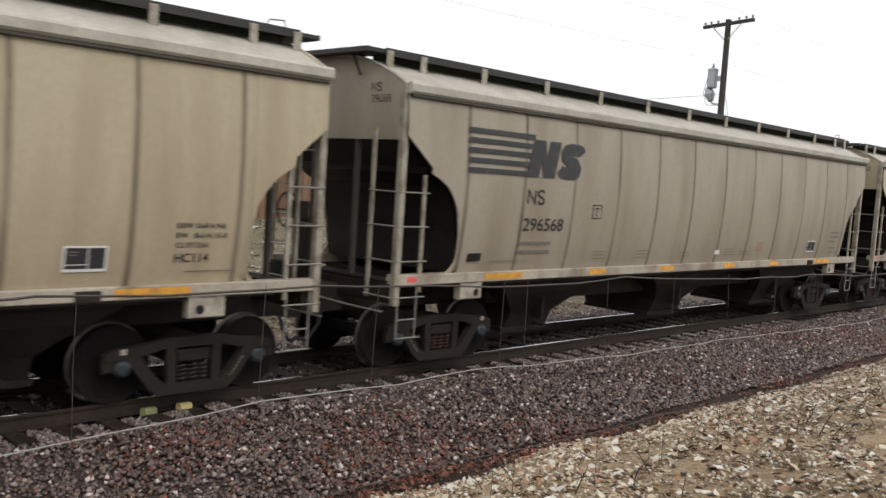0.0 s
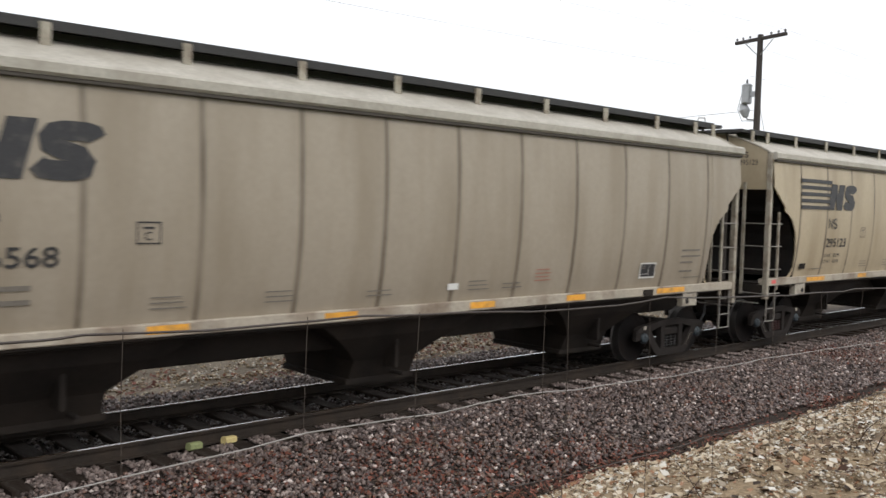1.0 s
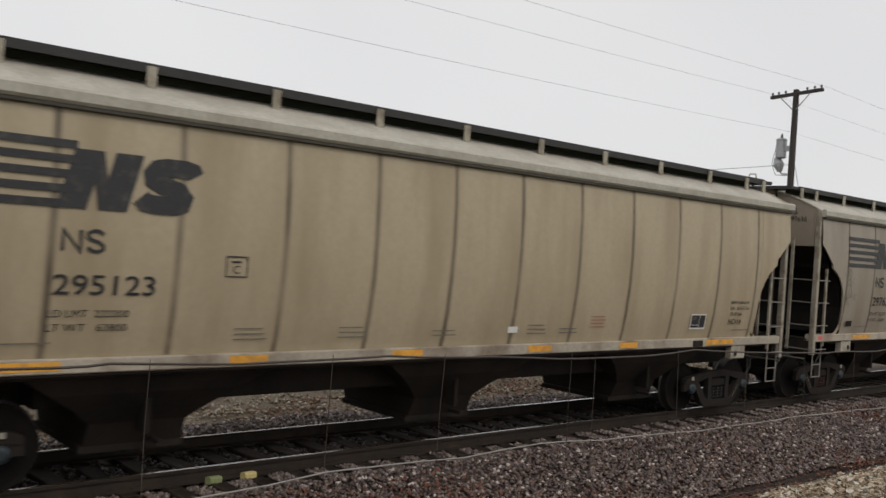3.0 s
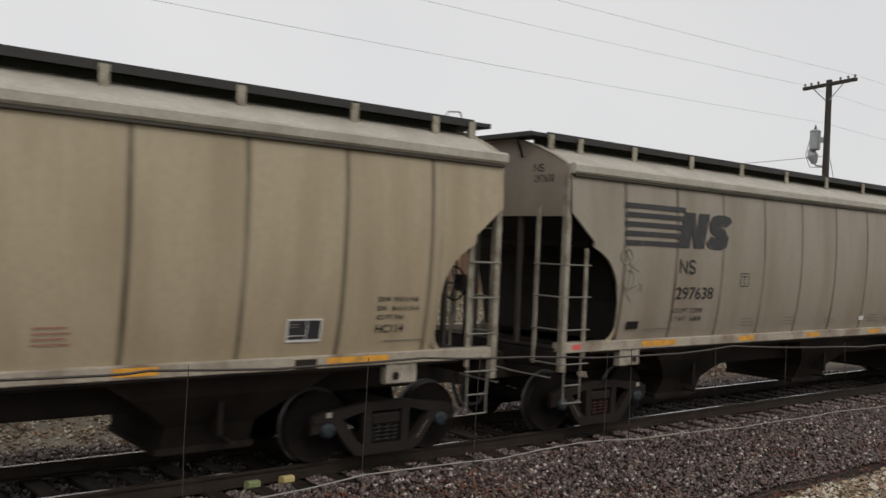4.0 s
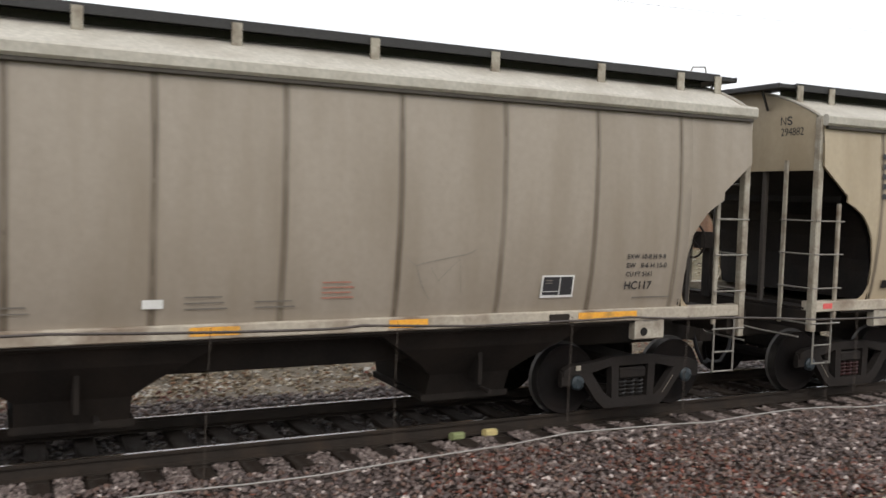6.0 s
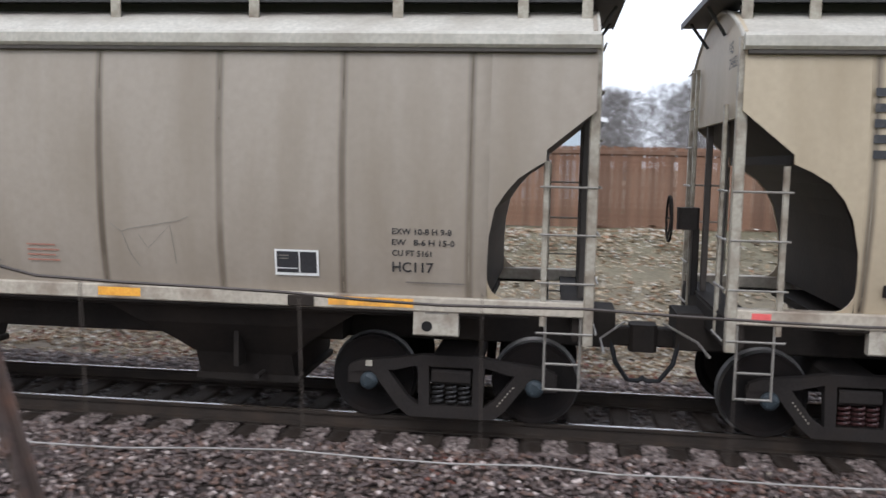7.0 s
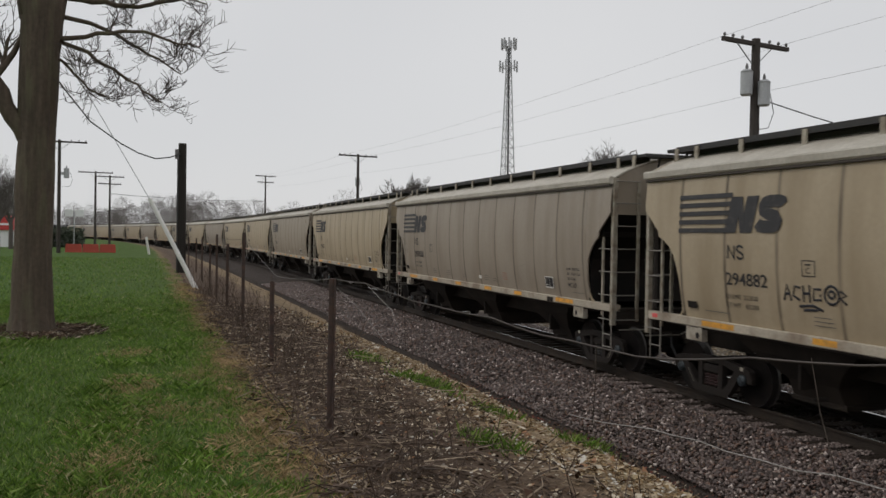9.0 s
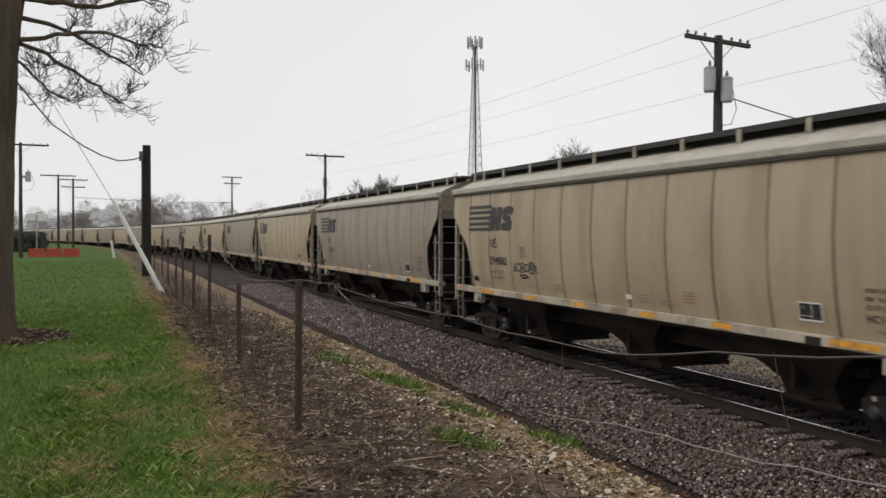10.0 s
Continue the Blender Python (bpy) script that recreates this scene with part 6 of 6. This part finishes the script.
def flakes(name, n, xr, yr, size, material, label, category, seed, lift=0.012, flat=0.35, power=1.0):
    """Loose leaves and chips lying on the ground."""
    rng = np.random.RandomState(seed)
    x = rng.uniform(*xr, n)
    y = yr[0] + (yr[1] - yr[0]) * rng.rand(n) ** power
    z = np.array([land(a, b) for a, b in zip(x, y)]) + lift
    r = rng.uniform(*size, n)
    a = rng.rand(n) * 6.28
    u = np.stack([np.cos(a), np.sin(a), rng.normal(0, flat, n)], -1) * r[:, None]
    w = np.stack([-np.sin(a), np.cos(a), rng.normal(0, flat, n)], -1) * (r * rng.uniform(0.35, 0.8, n))[:, None]
    c = np.stack([x, y, z], -1)
    q = np.stack([c - u, c - w + 0.006, c + u, c + w], 1)
    tagged(new(name, arrays(name, q.reshape(-1, 3), np.arange(4 * n).reshape(-1, 4), material)), label, category, kind="stuff")


scatter_stones("gravel", 15000, (-30, 24), (12.9, 15.6), (0.02, 0.05), "litter", "pale gravel at the foot of the far bank", "gravel", 0.55, 0.3, 65)
scatter_stones("gravel", 15000, (-10, 3.5), (13.7, 20.6), (0.02, 0.055), "litter", "pale stones and leaves on the far bank", "gravel", 0.5, 0.35, 61)
scatter_stones("gravel", 15000, (-24, 1), (3.3, 5.95), (0.008, 0.03), "warmlitter", "tan gravel and leaf scraps on the bank", "gravel", 0.4, 0.3, 62, power=0.85)
flakes("dead_leaves", 9000, (-20, 1), (3.2, 5.9), (0.012, 0.042), "warmlitter", "tan dead leaves on the bank", "leaves", 63)
flakes("dead_leaves", 9000, (0, 20), (1.6, 6.1), (0.015, 0.05), "litter", "pale dead leaves on the bank", "leaves", 28)
flakes("dead_leaves", 9000, (-22, 26), (3.2, 6.2), (0.02, 0.06), "litter", "pale dead leaves and straw on the bank", "leaves", 8)
flakes("dead_leaves", 5000, (-20, 26), (5.8, 7.3), (0.015, 0.04), "redleaf", "rust red leaves along the gully", "leaves", 9)
flakes("dead_leaves", 9000, (-24, 4), (1.15, 3.8), (0.008, 0.032), "litter", "pale leaf scraps on brown earth", "leaves", 29)
scatter_stones("gravel", 1700, (-16, -3), (1.3, 4.0), (0.012, 0.034), "litter", "pale chips scattered on the brown earth", "gravel", 0.4, 0.2, 66)
flakes("dead_leaves", 9000, (-24, 10), (1.0, 3.8), (0.015, 0.05), "brownleaf", "brown dead leaves on bare earth", "leaves", 10)
flakes("dead_leaves", 7000, (-24, 24), (14.0, 21), (0.03, 0.08), "litter", "dead leaves on the far bank", "leaves", 11)
flakes("dead_leaves", 3000, (-24, 24), (14.0, 21), (0.03, 0.08), "brownleaf", "brown leaves on the far bank", "leaves", 12)


def patchy(name, n, xr, yr, size, material, label, seed):
    """Leaves blown together in drifts on the ballast."""
    rng = np.random.RandomState(seed)
    x, y = rng.uniform(*xr, 3 * n), rng.uniform(*yr, 3 * n)
    drift = np.sin(x * 0.9 + y) + np.sin(x * 2.1 - y * 1.7) + np.sin(x * 0.37 + 2.0 + y * 0.5) + rng.normal(0, 0.6, 3 * n) + 1.6 * (yr[1] - y) / (yr[1] - yr[0])
    keep = np.argsort(-drift)[:n]
    x, y = x[keep], y[keep]
    r, a = rng.uniform(*size, n), rng.rand(n) * 6.28
    u = np.stack([np.cos(a), np.sin(a), rng.normal(0, 0.4, n)], -1) * r[:, None]
    w = np.stack([-np.sin(a), np.cos(a), rng.normal(0, 0.4, n)], -1) * (r * rng.uniform(0.35, 0.8, n))[:, None]
    c = np.stack([x, y, bed(x, y) + rng.uniform(0.015, 0.05, n)], -1)
    q = np.stack([c - u, c - w + 0.006, c + u, c + w], 1)
    tagged(new(name, arrays(name, q.reshape(-1, 3), np.arange(4 * n).reshape(-1, 4), material)), label, "leaves", kind="stuff")


patchy("dead_leaves", 9000, (-1, 26), (6.2, 9.0), (0.012, 0.035), "redleaf", "rust red leaves drifted on the ballast", 51)
patchy("dead_leaves", 6000, (-18, 20), (6.0, 9.2), (0.01, 0.03), "brownleaf", "brown leaves drifted on the ballast", 52)
patchy("dead_leaves", 4000, (-20, 26), (13.2, 17.0), (0.02, 0.06), "redleaf", "rust red leaves beyond the track", 53)


def blades(name, n, place, height, width, material, label, category, seed, lean=0.45):
    rng = np.random.RandomState(seed)
    x, y = place(rng, n)
    z = np.array([land(a, b) for a, b in zip(x, y)]) - 0.01
    h = rng.uniform(*height, n)
    a = rng.rand(n) * 6.28
    w = width * rng.uniform(0.6, 1.3, n)
    dx, dy = np.cos(a) * w, np.sin(a) * w
    lx, ly = rng.normal(0, lean, n) * h, rng.normal(0, lean, n) * h
    p = np.stack([x, y, z], -1)
    o = np.zeros(n)
    q = np.stack([p + np.stack([-dx, -dy, o], -1), p + np.stack([dx, dy, o], -1), p + np.stack([lx * 0.45 + dx * 0.6, ly * 0.45 + dy * 0.6, h * 0.65], -1), p + np.stack([lx, ly, h], -1)], 1)
    tagged(new(name, arrays(name, q.reshape(-1, 3), np.arange(4 * n).reshape(-1, 4), material)), label, category, kind="stuff")


def tufts(spots, spread):
    def place(rng, n):
        k = rng.randint(0, len(spots), n)
        s = np.array(spots)[k]
        return s[:, 0] + rng.normal(0, spread, n), s[:, 1] + rng.normal(0, spread * 0.6, n)
    return place


WORN = [(-12.4, 1.15, 0.9, 0.3), (-7.0, 0.8, 0.7, 0.35), (-10.5, -0.1, 0.55, 0.25), (-18.5, 1.2, 3.2, 0.22), (-8.2, 1.15, 0.9, 0.3), (-5.4, 0.75, 0.6, 0.3), (-15.95, -1.72, 0.75, 0.7)]


def lawn_place(rng, n):
    """Densest by the viewer; thin on the worn patches and ragged along the edge."""
    d = 25 * rng.rand(n) ** 1.3 - 1.5 + rng.normal(0, 2.2, n)
    y = 1.15 + 0.1 * np.sin(d * 0.9) + 0.07 * np.sin(d * 2.3 + 1) + rng.normal(0, 0.07, n) - 11.5 * rng.rand(n) ** 1.25 * np.clip((d + 2) / 13, 0.25, 1.0) * np.exp(rng.normal(0, 0.3, n))
    x = -d
    for cx, cy, a, b in WORN:
        thin = ((x - cx) / a) ** 2 + ((y - cy) / b) ** 2 < 1 + 0.5 * np.sin(x * 7 + y * 3) + rng.normal(0, 0.35, n)
        away = thin & (rng.rand(n) < 0.8)
        y = np.where(away, y - 1.2 - 4 * rng.rand(n), y)
    return x, y


def worn_place(rng, n):
    k = np.array(WORN)[rng.randint(0, len(WORN) - 1, n)]
    a, r = rng.rand(n) * 6.28, np.sqrt(rng.rand(n)) * 1.1
    return k[:, 0] + k[:, 2] * r * np.cos(a), k[:, 1] + k[:, 3] * r * np.sin(a)


blades("lawn_grass", 300000, lawn_place, (0.025, 0.065), 0.0034, "blade", "short green lawn grass", "grass", 31)
blades("lawn_grass", 30000, lambda rng, n: (rng.uniform(-60, -20, n), rng.uniform(-14, 1.3, n)), (0.04, 0.09), 0.012, "blade", "short green lawn grass", "grass", 32)


blades("dry_grass", 5500, worn_place, (0.02, 0.06), 0.0026, "straw", "dry straw on the worn patches of the lawn", "grass", 38, 1.2)
blades("lawn_grass", 38000, tufts([(-g1, 0.9 - g2) for g1, g2 in zip(np.random.RandomState(3).uniform(0, 22, 160), np.random.RandomState(4).uniform(0, 7, 160))], 0.2), (0.05, 0.095), 0.0048, "blade", "longer grass blades standing out of the lawn", "grass", 36, 0.8)


trng = random.Random(5)
blades("grass_tuft", 1900, tufts([(-12.5 + trng.uniform(-1, 1.5), 3.2 + trng.uniform(-0.5, 0.6)) for _ in range(4)] + [(-9.5, 4.9), (-10.5, 4.2), (-7.7, 3.0), (12.5, 3.4)], 0.24), (0.05, 0.16), 0.005, "blade", "green grass tufts on the bank", "grass", 33)
blades("dry_grass", 16000, lambda rng, n: (-rng.uniform(3.5, 30, n), 1.15 + rng.normal(0, 0.2, n)), (0.02, 0.06), 0.002, "straw", "dry straw along the lawn's edge", "grass", 34, 0.9)
blades("dry_grass", 7000, tufts([(-9.2 + trng.uniform(-4, 4), 0.1 + trng.uniform(-0.5, 0.6)) for _ in range(9)], 0.3), (0.02, 0.05), 0.002, "straw", "dry straw patches in the lawn", "grass", 35, 0.9)


def brush(name, n, place, height, r, label, seed, lean=0.5):
    """Dead stems with a few side twigs."""
    rng = random.Random(seed)
    m = Mesh()
    for _ in range(n):
        x, y = place(rng)
        z = land(x, y) - 0.02
        h = rng.uniform(*height)
        lx, ly = rng.gauss(0, lean) * h, rng.gauss(0, lean) * h
        pts = [(x, y, z), (x + lx * 0.4 + rng.uniform(-0.03, 0.03), y + ly * 0.4, z + h * 0.5), (x + lx, y + ly, z + h)]
        m.tube(pts, [r, r * 0.8, r * 0.35], 3, cap=False)
        for _k in range(rng.randint(1, 3)):
            q = rng.uniform(0.35, 0.9)
            b = (x + lx * q, y + ly * q, z + h * q)
            m.tube([b, (b[0] + rng.gauss(0, 0.16) * h, b[1] + rng.gauss(0, 0.16) * h, b[2] + rng.uniform(0.02, 0.3) * h)], [r * 0.6, r * 0.25], 3, cap=False)
    tagged(new(name, m.data(name, M["stem"], fix=False)), label, "brush", kind="stuff")


brush("dead_brush", 430, lambda g: (-g.uniform(4, 30), 1.2 + abs(g.gauss(0, 0.8))), (0.15, 0.6), 0.0055, "tangled dead brush stems along the fence", 41)
brush("dead_brush", 45, lambda g: (-g.uniform(9, 34), 1.7 + g.gauss(0, 0.25)), (0.6, 1.1), 0.006, "tall dead stems by the fence", 42, 0.2)
brush("dead_brush", 60, lambda g: (g.uniform(-8, 10), 2.6 + abs(g.gauss(0, 0.8))), (0.1, 0.35), 0.005, "few dead stems on the bank", 43)


def ring_place(rng, n):
    a, r = rng.rand(n) * 6.28, 0.45 + 0.75 * rng.rand(n) ** 1.4
    return -15.95 + r * np.cos(a), -1.72 + r * np.sin(a) * 0.9


blades("dead_leaves", 6000, ring_place, (0.03, 0.1), 0.02, "brownleaf", "brown leaf litter round the foot of the tree", "leaves", 37, 1.6)


def twig_litter(n, material, label, seed):
    rng = random.Random(seed)
    m = Mesh()
    for _ in range(n):
        x, y = -rng.uniform(3.5, 22), 1.15 + abs(rng.gauss(0, 1.1))
        z = land(x, y) + 0.015
        a, ln, thick = rng.uniform(0, 6.28), rng.uniform(0.1, 0.5), rng.uniform(0.003, 0.0095)
        m.tube([(x, y, z), (x + math.cos(a) * ln * 0.5, y + math.sin(a) * ln * 0.5, z + rng.uniform(0, 0.06)), (x + math.cos(a + 0.3) * ln, y + math.sin(a + 0.3) * ln, z + rng.uniform(-0.01, 0.05))], [thick, thick * 0.85, thick * 0.5], 3, cap=False)
    tagged(new("fallen_twigs", m.data("fallen_twigs", M[material], fix=False)), label, "twigs", kind="stuff")


twig_litter(2400, "stem", "dark fallen twigs on brown earth", 44)
twig_litter(820, "paletwig", "pale dry fallen twigs on brown earth", 45)


def tie_blocks():
    """Two pale lumps lying by the near rail."""
    for x, y, s, mat_name, lab in ((5.58, 9.74, 0.08, "ystone", "pale yellow stone lying on the tie ends"), (5.12, 9.74, 0.08, "gstone", "greenish stone lying on the tie ends")):
        st = new("stone", Mesh().box((-s * 1.1, -s * 0.6, 0), (s * 1.1, s * 0.6, s * 1.1), 0.02).data("stone", M[mat_name]))
        st.matrix_basis = pose(x, y, -0.18, 0, 4, 12)
        tagged(st, lab, "stone")


tie_blocks()


# ---------------------------------------------------------------- what moves
def motions():
    for k, car in CARS.items():
        walk(car, [(t, car_pose(k, t)) for t in range(0, 11)])
    walk(ENGINE, [(t, car_pose(FIRST - 1, t) @ pose(-2.0, 0, 0)) for t in range(0, 11)])
    for k in (-1, 0, 1, 2, 3):
        for base in CARS[k].children:
            if not base.name.startswith("truck"):
                continue
            for w in base.children:
                if w.name.startswith("wheelset"):
                    c = w.matrix_basis.translation.copy()
                    rows = [(q / 15, pose(c.x, c.y, c.z, 0, -math.degrees(V * q / 15 / 0.452), 0)) for q in range(151)]
                    walk(w, rows)


motions()
